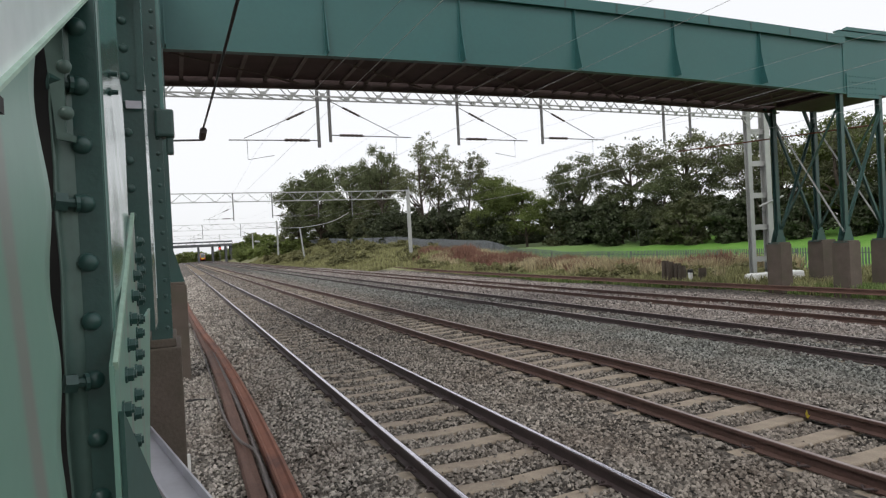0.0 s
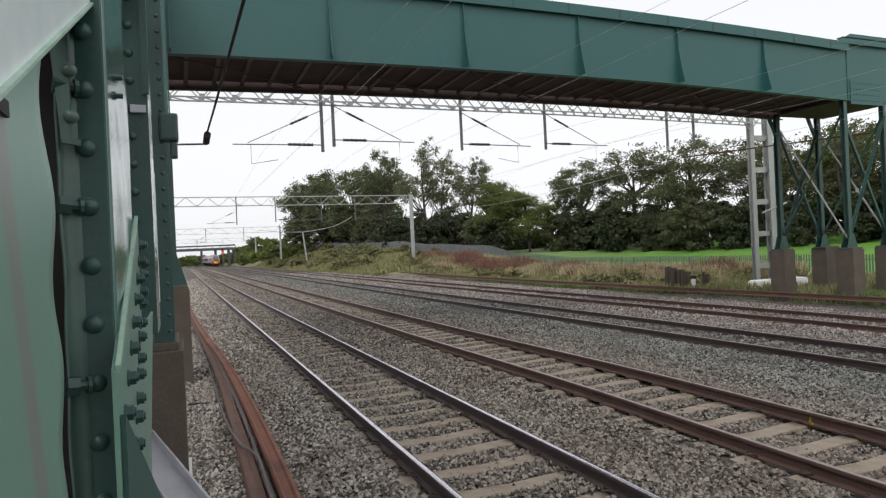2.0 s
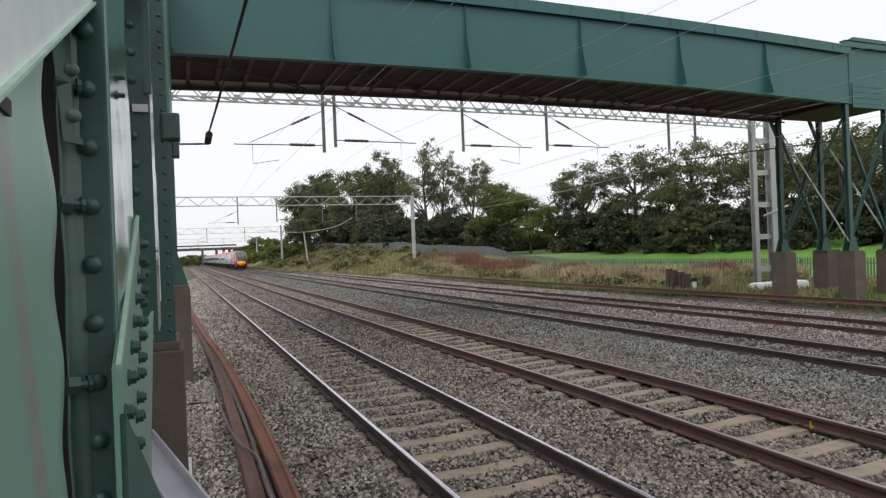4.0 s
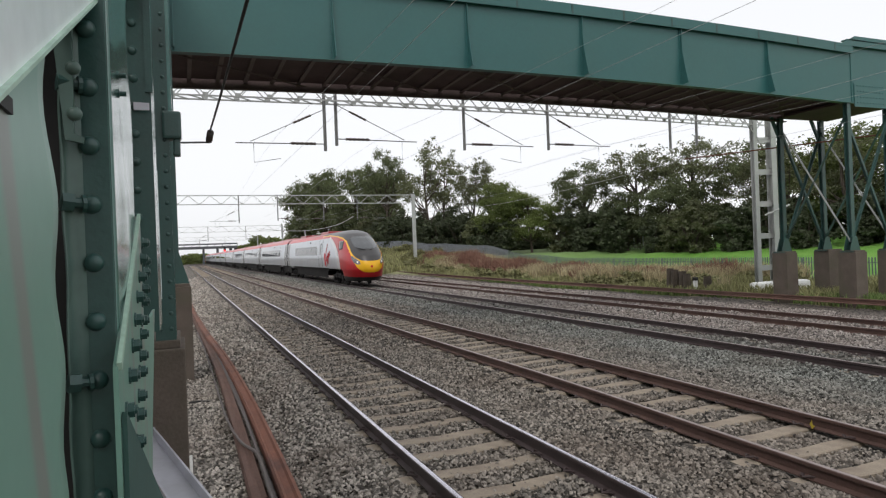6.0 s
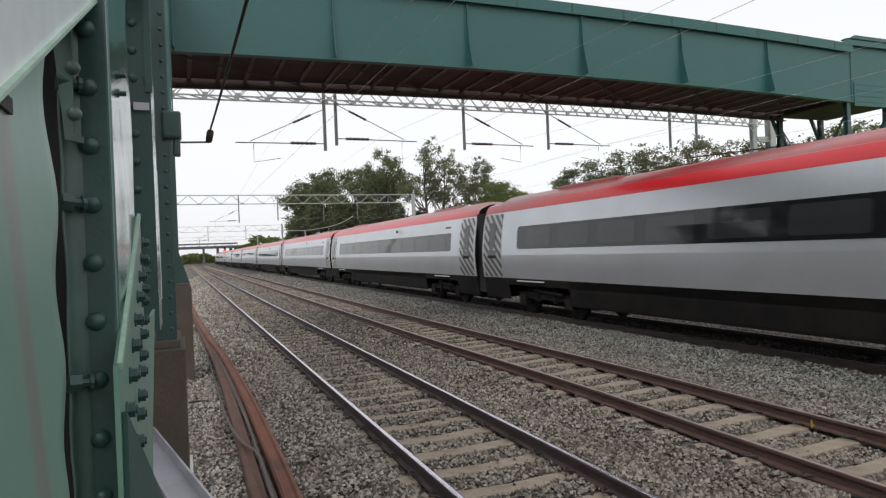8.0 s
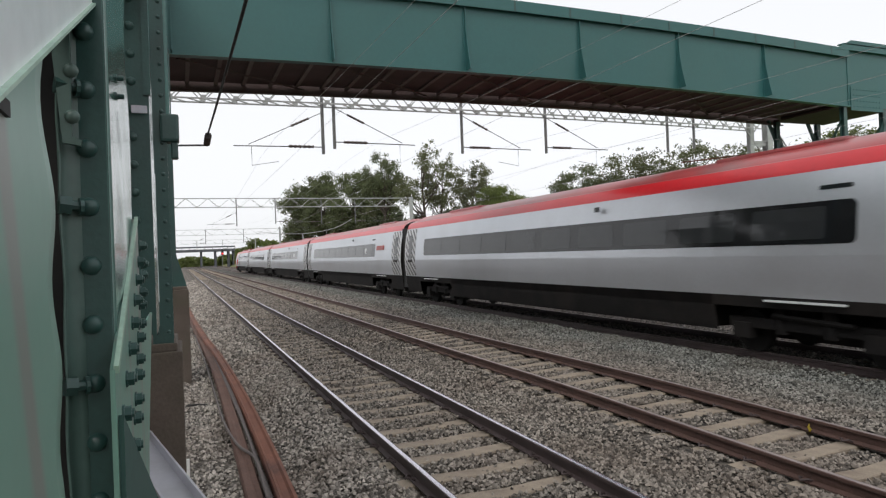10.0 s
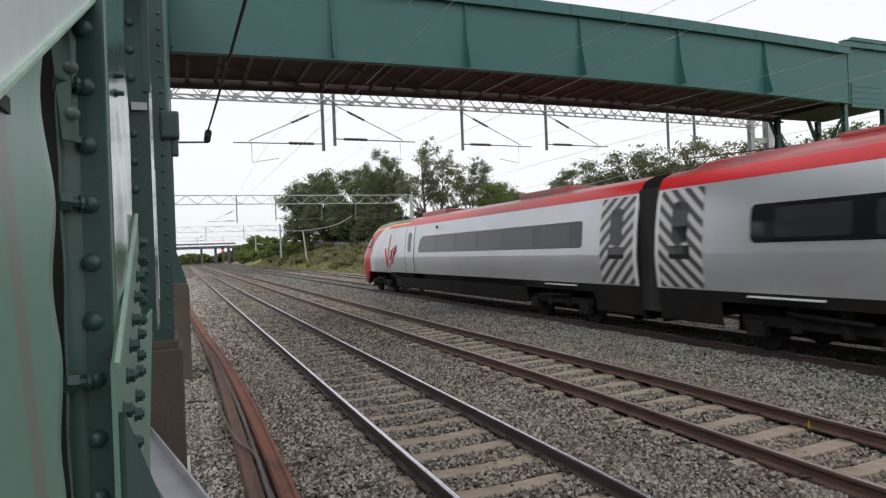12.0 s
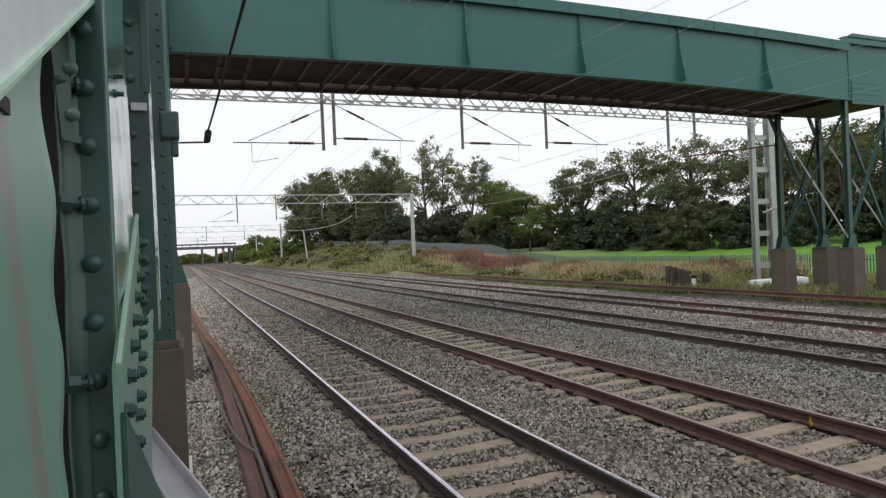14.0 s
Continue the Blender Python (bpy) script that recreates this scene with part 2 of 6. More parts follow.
    wob.inputs[1].default_value, wob.inputs[2].default_value = 2.4, -1.2
    l.new(gn.outputs["Fac"], wob.inputs[0])
    xw = n.new("ShaderNodeMath")
    l.new(sep.outputs["X"], xw.inputs[0])
    l.new(wob.outputs[0], xw.inputs[1])

    def edge(at, width):
        r = n.new("ShaderNodeMapRange")
        r.inputs["From Min"].default_value, r.inputs["From Max"].default_value = at, at + width
        l.new(xw.outputs[0], r.inputs["Value"])
        return r.outputs["Result"]

    # the field's green turns duller and greyer further up the line
    dull, ry = n.new("ShaderNodeMix"), n.new("ShaderNodeMapRange")
    dull.data_type = "RGBA"
    dull.inputs["B"].default_value = (0.2, 0.26, 0.12, 1)
    ry.inputs["From Min"].default_value, ry.inputs["From Max"].default_value = 50.0, 72.0
    l.new(sep.outputs["Y"], ry.inputs["Value"])
    l.new(ry.outputs["Result"], dull.inputs["Factor"])
    l.new(fd.outputs["Color"], dull.inputs["A"])
    far = n.new("ShaderNodeMix")
    far.data_type = "RGBA"
    l.new(edge(31.5, 1.0), far.inputs["Factor"])
    l.new(gr.outputs["Color"], far.inputs["A"])
    l.new(dull.outputs["Result"], far.inputs["B"])
    full = n.new("ShaderNodeMix")
    full.data_type = "RGBA"
    # the grass comes nearer to the rails further up the line
    closer, nearer = n.new("ShaderNodeMapRange"), n.new("ShaderNodeMath")
    closer.inputs["From Min"].default_value, closer.inputs["From Max"].default_value, closer.inputs["To Max"].default_value = 52.0, 80.0, 3.0
    l.new(sep.outputs["Y"], closer.inputs["Value"])
    l.new(xw.outputs[0], nearer.inputs[0])
    l.new(closer.outputs["Result"], nearer.inputs[1])
    rim = n.new("ShaderNodeMapRange")
    rim.inputs["From Min"].default_value, rim.inputs["From Max"].default_value = 21.7, 22.6
    l.new(nearer.outputs[0], rim.inputs["Value"])
    l.new(rim.outputs["Result"], full.inputs["Factor"])
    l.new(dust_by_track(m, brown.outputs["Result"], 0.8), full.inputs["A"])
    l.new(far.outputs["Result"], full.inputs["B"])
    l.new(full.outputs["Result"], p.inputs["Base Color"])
    b = n.new("ShaderNodeBump")
    b.invert = True
    b.inputs["Strength"].default_value, b.inputs["Distance"].default_value = 0.9, 0.03
    l.new(vor.outputs["Distance"], b.inputs["Height"])
    l.new(b.outputs["Normal"], p.inputs["Normal"])
    return m


GROUND = ground_material()


def zebra_material():
    """Slanting dark and pale bars painted on a door."""
    m = bpy.data.materials.new("striped_door_paint")
    m.use_nodes = True
    n, l = m.node_tree.nodes, m.node_tree.links
    p = n["Principled BSDF"]
    p.inputs["Roughness"].default_value = 0.35
    tc = n.new("ShaderNodeTexCoord")
    sep = n.new("ShaderNodeSeparateXYZ")
    l.new(tc.outputs["Object"], sep.inputs[0])
    k = n.new("ShaderNodeMath")
    k.operation = "MULTIPLY_ADD"
    k.inputs[1].default_value = -0.85
    l.new(sep.outputs["Y"], k.inputs[0])
    l.new(sep.outputs["Z"], k.inputs[2])
    f = n.new("ShaderNodeMath")
    f.operation = "PINGPONG"
    f.inputs[1].default_value = 0.17
    l.new(k.outputs[0], f.inputs[0])
    r = n.new("ShaderNodeMapRange")
    r.inputs["From Min"].default_value, r.inputs["From Max"].default_value = 0.08, 0.09
    l.new(f.outputs[0], r.inputs["Value"])
    mx = n.new("ShaderNodeMix")
    mx.data_type = "RGBA"
    mx.inputs["A"].default_value = (0.06, 0.06, 0.065, 1)
    mx.inputs["B"].default_value = (0.55, 0.55, 0.56, 1)
    l.new(r.outputs["Result"], mx.inputs["Factor"])
    l.new(mx.outputs["Result"], p.inputs["Base Color"])
    return m


ZEBRA = zebra_material()


def faded_panel_material():
    """Sage-green faded paint with grey runs down the plate."""
    m = material("faded_green_paint", (0.165, 0.315, 0.255), 0.4, vary=0.06, scale=2, grain=30)
    n, l = m.node_tree.nodes, m.node_tree.links
    p = n["Principled BSDF"]
    tc, mp, tx = n.new("ShaderNodeTexCoord"), n.new("ShaderNodeMapping"), n.new("ShaderNodeTexNoise")
    mp.inputs["Scale"].default_value = (1, 11, 0.45)
    mp.inputs["Location"].default_value = (0, 0.7, 0)
    tx.inputs["Scale"].default_value, tx.inputs["Detail"].default_value = 1.6, 3
    l.new(tc.outputs["Object"], mp.inputs["Vector"])
    l.new(mp.outputs["Vector"], tx.inputs["Vector"])
    r, mx = n.new("ShaderNodeMapRange"), n.new("ShaderNodeMix")
    r.inputs["From Min"].default_value, r.inputs["From Max"].default_value = 0.54, 0.62
    r.inputs["To Max"].default_value = 0.75
    l.new(tx.outputs["Fac"], r.inputs["Value"])
    mx.data_type = "RGBA"
    mx.inputs["B"].default_value = (0.22, 0.215, 0.2, 1)
    # one long slanting run of grey-brown grime
    sep, ln, df, ab = n.new("ShaderNodeSeparateXYZ"), n.new("ShaderNodeMath"), n.new("ShaderNodeMath"), n.new("ShaderNodeMath")
    l.new(tc.outputs["Object"], sep.inputs[0])
    ln.operation, ln.inputs[1].default_value, ln.inputs[2].default_value = "MULTIPLY_ADD", 0.33, -0.33 * 2.25 - 0.668
    l.new(sep.outputs["Z"], ln.inputs[0])
    df.operation = "ADD"
    l.new(ln.outputs[0], df.inputs[0])
    l.new(sep.outputs["Y"], df.inputs[1])
    ab.operation = "ABSOLUTE"
    l.new(df.outputs[0], ab.inputs[0])
    run = n.new("ShaderNodeMapRange")
    run.inputs["From Min"].default_value, run.inputs["From Max"].default_value = 0.016, 0.036
    run.inputs["To Min"].default_value, run.inputs["To Max"].default_value = 0.8, 0.0
    l.new(ab.outputs[0], run.inputs["Value"])
    both = n.new("ShaderNodeMath")
    both.operation = "MAXIMUM"
    l.new(r.outputs["Result"], both.inputs[0])
    l.new(run.outputs["Result"], both.inputs[1])
    old = p.inputs["Base Color"].links[0].from_socket
    l.new(old, mx.inputs["A"])
    l.new(both.outputs[0], mx.inputs["Factor"])
    l.new(mx.outputs["Result"], p.inputs["Base Color"])
    return m


FADED = faded_panel_material()


def leaf_material(name, base, through_rgb, vary=0.3):
    """Leaves that let some light through; tone differs from leaf to leaf, in broad patches, and from plant to plant."""
    m = material(name, base, 0.55, vary=vary, scale=0.35, grain=2.0, island=0.35, spec=0.25)
    n, l = m.node_tree.nodes, m.node_tree.links
    p = n["Principled BSDF"]
    info, r, sc = n.new("ShaderNodeObjectInfo"), n.new("ShaderNodeMapRange"), n.new("ShaderNodeVectorMath")
    r.inputs["To Min"].default_value, r.inputs["To Max"].default_value = 0.75, 1.3
    l.new(info.outputs["Random"], r.inputs["Value"])
    sc.operation = "SCALE"
    l.new(p.inputs["Base Color"].links[0].from_socket, sc.inputs[0])
    l.new(r.outputs["Result"], sc.inputs["Scale"])
    l.new(sc.outputs["Vector"], p.inputs["Base Color"])
    tr, mix = n.new("ShaderNodeBsdfTranslucent"), n.new("ShaderNodeMixShader")
    tr.inputs["Color"].default_value = (*through_rgb, 1)
    mix.inputs["Fac"].default_value = 0.35
    l.new(p.outputs[0], mix.inputs[1])
    l.new(tr.outputs[0], mix.inputs[2])
    l.new(mix.outputs[0], n["Material Output"].inputs["Surface"])
    return m


LEAF_A = leaf_material("dark_leaves", (0.112, 0.128, 0.068), (0.125, 0.155, 0.058))
LEAF_B = leaf_material("fresh_leaves", (0.135, 0.165, 0.055), (0.17, 0.215, 0.055))
LEAF_C = leaf_material("olive_leaves", (0.13, 0.14, 0.078), (0.15, 0.165, 0.065))
HEDGE = leaf_material("hedge_leaves", (0.08, 0.094, 0.056), (0.075, 0.095, 0.045))


def nose_material():
    """The paint scheme of the nose, read from signed borders stored on the skin: each layer covers what lies below it."""
    m = bpy.data.materials.new("nose_paint_scheme")
    m.use_nodes = True
    n, l = m.node_tree.nodes, m.node_tree.links
    p = n["Principled BSDF"]
    p.inputs["Roughness"].default_value = 0.3
    tc, tx = n.new("ShaderNodeTexCoord"), n.new("ShaderNodeTexNoise")
    tx.inputs["Scale"].default_value, tx.inputs["Detail"].default_value = 2.5, 5
    l.new(tc.outputs["Object"], tx.inputs["Vector"])
    colour = None
    for name, rgb in (("silver", (0.56, 0.585, 0.625)), ("stripe", (0.5, 0.022, 0.03)), ("pale", (0.62, 0.63, 0.64)), ("red", (0.46, 0.02, 0.026)), ("yellow", (0.85, 0.46, 0.015)), ("dark", (0.045, 0.043, 0.044)), ("low", (0.03, 0.027, 0.027))):
        tone = n.new("ShaderNodeMix")
        tone.data_type = "RGBA"
        tone.inputs["A"].default_value = (*[c * 0.82 for c in rgb], 1)
        tone.inputs["B"].default_value = (*[c * 1.15 for c in rgb], 1)
        l.new(tx.outputs["Fac"], tone.inputs["Factor"])
        if colour is None:
            colour = tone.outputs["Result"]
            continue
        at, r, mx = n.new("ShaderNodeAttribute"), n.new("ShaderNodeMapRange"), n.new("ShaderNodeMix")
        at.attribute_name = name
        r.inputs["From Min"].default_value, r.inputs["From Max"].default_value = -0.004, 0.004
        l.new(at.outputs["Fac"], r.inputs["Value"])
        if name == "pale":
            # the silver paint alone holds metal flake
            flake = n.new("ShaderNodeMapRange")
            flake.inputs["To Min"].default_value, flake.inputs["To Max"].default_value = 0.6, 0.05
            l.new(r.outputs["Result"], flake.inputs["Value"])
            l.new(flake.outputs["Result"], p.inputs["Metallic"])
        mx.data_type = "RGBA"
        l.new(r.outputs["Result"], mx.inputs["Factor"])
        l.new(colour, mx.inputs["A"])
        l.new(tone.outputs["Result"], mx.inputs["B"])
        colour = mx.outputs["Result"]
    l.new(colour, p.inputs["Base Color"])
    return m


NOSE = nose_material()


# ---- mesh helpers ----
def part(name, bm, mat, parent=None, label="", smooth=False):
    me = bpy.data.meshes.new(name)
    bm.to_mesh(me)
    bm.free()
    me.materials.append(mat)
    if smooth:
        for f in me.polygons:
            f.use_smooth = True
    ob = new(name, me)
    if parent is not None:
        ob.parent = parent
    if label:
        tagged(ob, label)
    return ob


def raw_mesh(name, verts, faces, mat, smooth=False):
    me = bpy.data.meshes.new(name)
    me.from_pydata(verts, [], faces)
    me.materials.append(mat)
    if smooth:
        for f in me.polygons:
            f.use_smooth = True
    me.update()
    return me


def thing(name, label, category, group="", kind="", at=None):
    ob = new(name)
    ob.empty_display_size = 0.2
    if at is not None:
        ob.matrix_basis = at
    return tagged(ob, label, category, group, kind)


def box(bm, x0, x1, y0, y1, z0, z1, bevel=0.0):
    v = [bm.verts.new((x, y, z)) for z in (z0, z1) for y in (y0, y1) for x in (x0, x1)]
    fs = [bm.faces.new([v[i] for i in q]) for q in ((0, 2, 3, 1), (4, 5, 7, 6), (0, 1, 5, 4), (2, 6, 7, 3), (0, 4, 6, 2), (1, 3, 7, 5))]
    if bevel:
        es = list({e for f in fs for e in f.edges})
        bmesh.ops.bevel(bm, geom=es, offset=bevel, segments=2, affect="EDGES", profile=0.6)
    return bm


def frame_of(p, q, up=(0, 0, 1)):
    d = (Vector(q) - Vector(p))
    ln = d.length
    d.normalize()
    u = Vector(up)
    if abs(d.dot(u)) > 0.98:
        u = Vector((1, 0, 0))
    s = d.cross(u).normalized()
    return d, s, s.cross(d).normalized(), ln


def beam(bm, p, q, w, h, up=(0, 0, 1)):
    """A bar of w by h between two points."""
    d, s, u, ln = frame_of(p, q, up)
    p, q = Vector(p), Vector(q)
    v = [bm.verts.new(c + s * (a * w / 2) + u * (b * h / 2)) for c in (p, q) for a, b in ((-1, -1), (1, -1), (1, 1), (-1, 1))]
    for f in ((3, 2, 1, 0), (4, 5, 6, 7), (0, 1, 5, 4), (1, 2, 6, 5), (2, 3, 7, 6), (3, 0, 4, 7)):
        bm.faces.new([v[i] for i in f])
    return bm


def angle_bar(bm, p, q, a, t, up=(0, 0, 1)):
    """A rolled angle: two thin legs."""
    d, s, u, ln = frame_of(p, q, up)
    p, q = Vector(p), Vector(q)
    beam(bm, p + s * (a / 2), q + s * (a / 2), a, t, up)
    beam(bm, p + u * (a / 2) + s * (t / 2), q + u * (a / 2) + s * (t / 2), t, a - t, up)
    return bm


def tube(bm, pts, radii, n=8, cap=True):
    """A round bar along points, radius per point."""
    pts = [Vector(p) for p in pts]
    if not hasattr(radii, "__len__"):
        radii = [radii] * len(pts)
    rings = []
    for i, p in enumerate(pts):
        a, b = pts[max(i - 1, 0)], pts[min(i + 1, len(pts) - 1)]
        d, s, u, _ = frame_of(a, b)
        rings.append([bm.verts.new(p + (s * math.cos(2 * math.pi * k / n) + u * math.sin(2 * math.pi * k / n)) * radii[i]) for k in range(n)])
    for r0, r1 in zip(rings, rings[1:]):
        for k in range(n):
            bm.faces.new((r0[k], r0[(k + 1) % n], r1[(k + 1) % n], r1[k]))
    if cap:
        bm.faces.new(rings[0][::-1])
        bm.faces.new(rings[-1])
    return bm


def dome(bm, c, normal, r, h=0.7, n=10):
    """A rivet head."""
    nrm = Vector(normal).normalized()
    s = nrm.orthogonal().normalized()
    u = nrm.cross(s)
    c = Vector(c)
    rings = []
    for k in range(4):
        a = k / 3.6 * math.pi / 2
        rings.append([bm.verts.new(c + (s * math.cos(t) + u * math.sin(t)) * r * math.cos(a) + nrm * r * h * math.sin(a)) for t in [2 * math.pi * i / n for i in range(n)]])
    for r0, r1 in zip(rings, rings[1:]):
        for i in range(n):
            bm.faces.new((r0[i], r0[(i + 1) % n], r1[(i + 1) % n], r1[i]))
    bm.faces.new(rings[-1])
    return bm


def sweep(bm, pts, profile, closed=True):
    """A profile of (across, up) carried along points without turning about its axis."""
    pts = [Vector(p) for p in pts]
    rings = []
    for i, p in enumerate(pts):
        a, b = pts[max(i - 1, 0)], pts[min(i + 1, len(pts) - 1)]
        d, s, u, _ = frame_of(a, b)
        rings.append([bm.verts.new(p + s * x + u * z) for x, z in profile])
    m = len(profile)
    for r0, r1 in zip(rings, rings[1:]):
        for k in range(m if closed else m - 1):
            bm.faces.new((r0[k], r0[(k + 1) % m], r1[(k + 1) % m], r1[k]))
    if closed:
        bm.faces.new(rings[0][::-1])
        bm.faces.new(rings[-1])
    return bm


def smooth01(a, b, v):
    t = min(max((v - a) / (b - a), 0.0), 1.0)
    return t * t * (3 - 2 * t)


def h_section(bm, x, y, z0, z1, w, d, t):
    """An upright H-section: flanges across x, web along y."""
    o = [(-w, -d), (w, -d), (w, -d + t), (t / 2, -d + t), (t / 2, d - t), (w, d - t), (w, d), (-w, d), (-w, d - t), (-t / 2, d - t), (-t / 2, -d + t), (-w, -d + t)]
    a = [bm.verts.new((x + p, y + q, z0)) for p, q in o]
    b = [bm.verts.new((x + p, y + q, z1)) for p, q in o]
    n = len(o)
    for k in range(n):
        bm.faces.new((a[k], a[(k + 1) % n], b[(k + 1) % n], b[k]))
    bm.faces.new(a[::-1])
    bm.faces.new(b)
    return bm


# ---- ground ----
TRACKS = (2.99, 6.44, 11.53, 15.66)


FENCE_RISE = ((-3000, -0.35), (46, -0.35), (54, 0.0), (65, 1.1), (78, 1.55), (96, 2.4), (116, 2.7), (145, 3.5), (190, 4.0))


def fence_base(y):
    """Height of the boundary line, which climbs with the bank."""
    for (a, za), (b, zb) in zip(FENCE_RISE, FENCE_RISE[1:]):
        if y <= b:
            return za + (zb - za) * smooth01(a, b, y)
    return 4.0


def ground_z(x, y):
    """Height of the one ground sheet: ballast beds, a cess, the verge bank, and the field beyond."""
    z = -0.42
    z += 0.21 * smooth01(0.9, 1.7, x) * (1 - smooth01(18.2, 19.6, x))
    z += 0.07 * math.exp(-((x - 8.95) / 0.75) ** 2) - 0.05 * math.exp(-((x - 4.7) / 0.5) ** 2) + 0.05 * math.exp(-((x - 13.6) / 0.6) ** 2)
    for xc in TRACKS:
        d = abs(x - xc)
        z += 0.062 * smooth01(0.85, 1.05, d) * (1 - smooth01(1.35, 1.9, d))
        if d < 0.7 and xc > 10:
            z += 0.045
        elif d < 0.7:
            z += (0.03 if xc < 4 else -0.02) * smooth01(0.0, 0.35, noise.noise(Vector((x * 0.8, y * 0.5, xc))) + (0.28 * (x - xc) if xc < 4 else 0))
    zf = fence_base(y)
    if x > 19.6:
        z += (zf + 0.42) * min((x - 19.6) / 11.0, 1.0) ** 0.9
    z += 0.3 * math.exp(-((x - 26.3) / 2.3) ** 2) * smooth01(52, 78, y) * (1 - smooth01(112, 155, y))
    if x > 31:
        z += (2.0 - zf) * smooth01(31, 60, x) + 0.004 * max(x - 85, 0)
    if abs(x - 8) < 9:
        z += 0.035 * noise.noise(Vector((x * 0.9, y * 0.6, 0)))
    elif 20 < x < 60:
        z += 0.22 * noise.noise(Vector((x * 0.25, y * 0.18, 3))) * smooth01(20, 23, x) * (1 - 0.85 * math.exp(-((x - 31.2) / 2.0) ** 2))
    return z


def build_ground():
    xs = [-2500, -600, -150, -40, -12, -5, -2.5, -1.5] + [-1 + 0.25 * i for i in range(84)] + [20 + 0.75 * i for i in range(24)] + [39, 42, 46, 52, 58, 65, 75, 85, 110, 160, 300, 800, 2500]
    ys = [-2500, -600, -200, -80, -40, -20, -10, -5] + [-3 + 0.35 * i for i in range(100)] + [32.5 + 1.5 * i for i in range(45)] + [102 + 6 * i for i in range(40)] + [360, 420, 550, 900, 1600, 4000]
    verts = [(x, y, ground_z(x, y)) for y in ys for x in xs]
    w = len(xs)
    faces = [(j * w + i, j * w + i + 1, (j + 1) * w + i + 1, (j + 1) * w + i) for j in range(len(ys) - 1) for i in range(w - 1)]
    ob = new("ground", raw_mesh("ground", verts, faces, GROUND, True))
    tagged(ob, "grey stone railway ballast running into a weedy grass verge and a green field", "ground", kind="structure")


build_ground()

# ---- railway tracks ----
RAIL = [(-0.07, -0.155), (0.07, -0.155), (0.07, -0.143), (0.012, -0.125), (0.01, -0.045), (0.036, -0.034), (0.036, -0.006), (0.03, -0.0012), (-0.03, -0.0012), (-0.036, -0.006), (-0.036, -0.034), (-0.01, -0.045), (-0.012, -0.125), (-0.07, -0.143)]
TREAD = [(-0.024, -0.0012), (0.024, -0.0012), (0.02, 0.0018), (0, 0.003), (-0.02, 0.0018)]


def sleeper_mesh():
    bm = bmesh.new()
    xs = [-1.25, -0.9, -0.45, 0, 0.45, 0.9, 1.25]
    zt = [-0.185, -0.165, -0.168, -0.185, -0.168, -0.165, -0.185]
    rows = []
    for x, z in zip(xs, zt):
        rows.append([bm.verts.new((x, y, zz)) for y, zz in ((-0.14, -0.36), (-0.115, z - 0.012), (-0.1, z), (0.1, z), (0.115, z - 0.012), (0.14, -0.36))])
    for a, b in zip(rows, rows[1:]):
        for k in range(5):
            bm.faces.new((a[k], b[k], b[k + 1], a[k + 1]))
    bm.faces.new(rows[0])
    bm.faces.new(rows[-1][::-1])
    bmesh.ops.recalc_face_normals(bm, faces=bm.faces)
    me = bpy.data.meshes.new("sleeper")
    bm.to_mesh(me)
    bm.free()
    me.materials.append(SLEEPER)
    return me


def clip_mesh():
    bm = tube(bmesh.new(), [(0.05, -0.06, -0.13), (0.1, -0.05, -0.105), (0.14, 0, -0.12), (0.1, 0.05, -0.105), (0.05, 0.06, -0.13)], 0.013, 5)
    me = bpy.data.meshes.new("rail_clip")
    bm.to_mesh(me)
    bm.free()
    me.materials.append(RAIL_SIDE)
    return me


def build_tracks():
    sleeper, clip = sleeper_mesh(), clip_mesh()
    labels = ("railway track with one bright worn rail pair on concrete sleepers", "railway track with rusty-sided rails on pale concrete sleepers", "railway track on raised grey ballast used by the passing train", "railway track with dark rusty rails beside the weedy verge")
    for i, xc in enumerate(TRACKS):
        t = thing("railway_track", labels[i], "railway track", "four running lines")
        ys = [-30 + 2.0 * k for k in range(60)] + [90 + 10 * k for k in range(60)]

        def bend(y):
            if i == 1:
                return 0.09 * math.exp(-((y - 9.5) / 4.0) ** 2) - 0.05 * math.exp(-((y - 4.5) / 2.0) ** 2)
            return 0.0

        for s in (-0.7525, 0.7525):
            pts = [(xc + s + bend(y), y, 0) for y in ys]
            r = part("rail", sweep(bmesh.new(), pts, RAIL), RAIL_BROWN if i in (1, 3) else RAIL_SIDE, t)
            part("rail_head", sweep(bmesh.new(), pts, TREAD), RAIL_TOP if i == 0 else RAIL_DULL, r, "bright wheel-polished running surface" if i == 0 else "dull brown running surface")
        n_part = (110, 110, 60, 40)[i]
        bm = bmesh.new()
        for k in range(360):
            y = -6 + 0.653 * k + 0.07 * i
            if k < n_part:
                s = new("sleeper", sleeper)
                s.parent = t
                s.matrix_basis = pose(xc + random.uniform(-0.02, 0.02), y, random.uniform(-0.012, 0.004), 0, random.uniform(-0.3, 0.3), random.uniform(-0.7, 0.7))
                if 8 < k < 40 and i < 2:
                    for q in (-0.7525, 0.7525):
                        for turn in (0, 180):
                            c = new("rail_clip", clip)
                            c.parent = s
                            c.matrix_basis = pose(q, 0, 0, 0, 0, turn)
            else:
                box(bm, xc - 1.25, xc + 1.25, y - 0.12, y + 0.12, -0.36, -0.17)
        tagged(part("distant_sleepers", bm, SLEEPER, t), kind="stuff")


build_tracks()


# ---- footbridge over the line ----
BY0, BY1, BX0, BX1 = 15.55, 18.35, -1.6, 27.0


TRESTLE = ((21.87, BY1 - 0.1), (24.15, BY1 - 0.1), (22.0, BY0 + 0.05), (24.1, BY0 + 0.05))


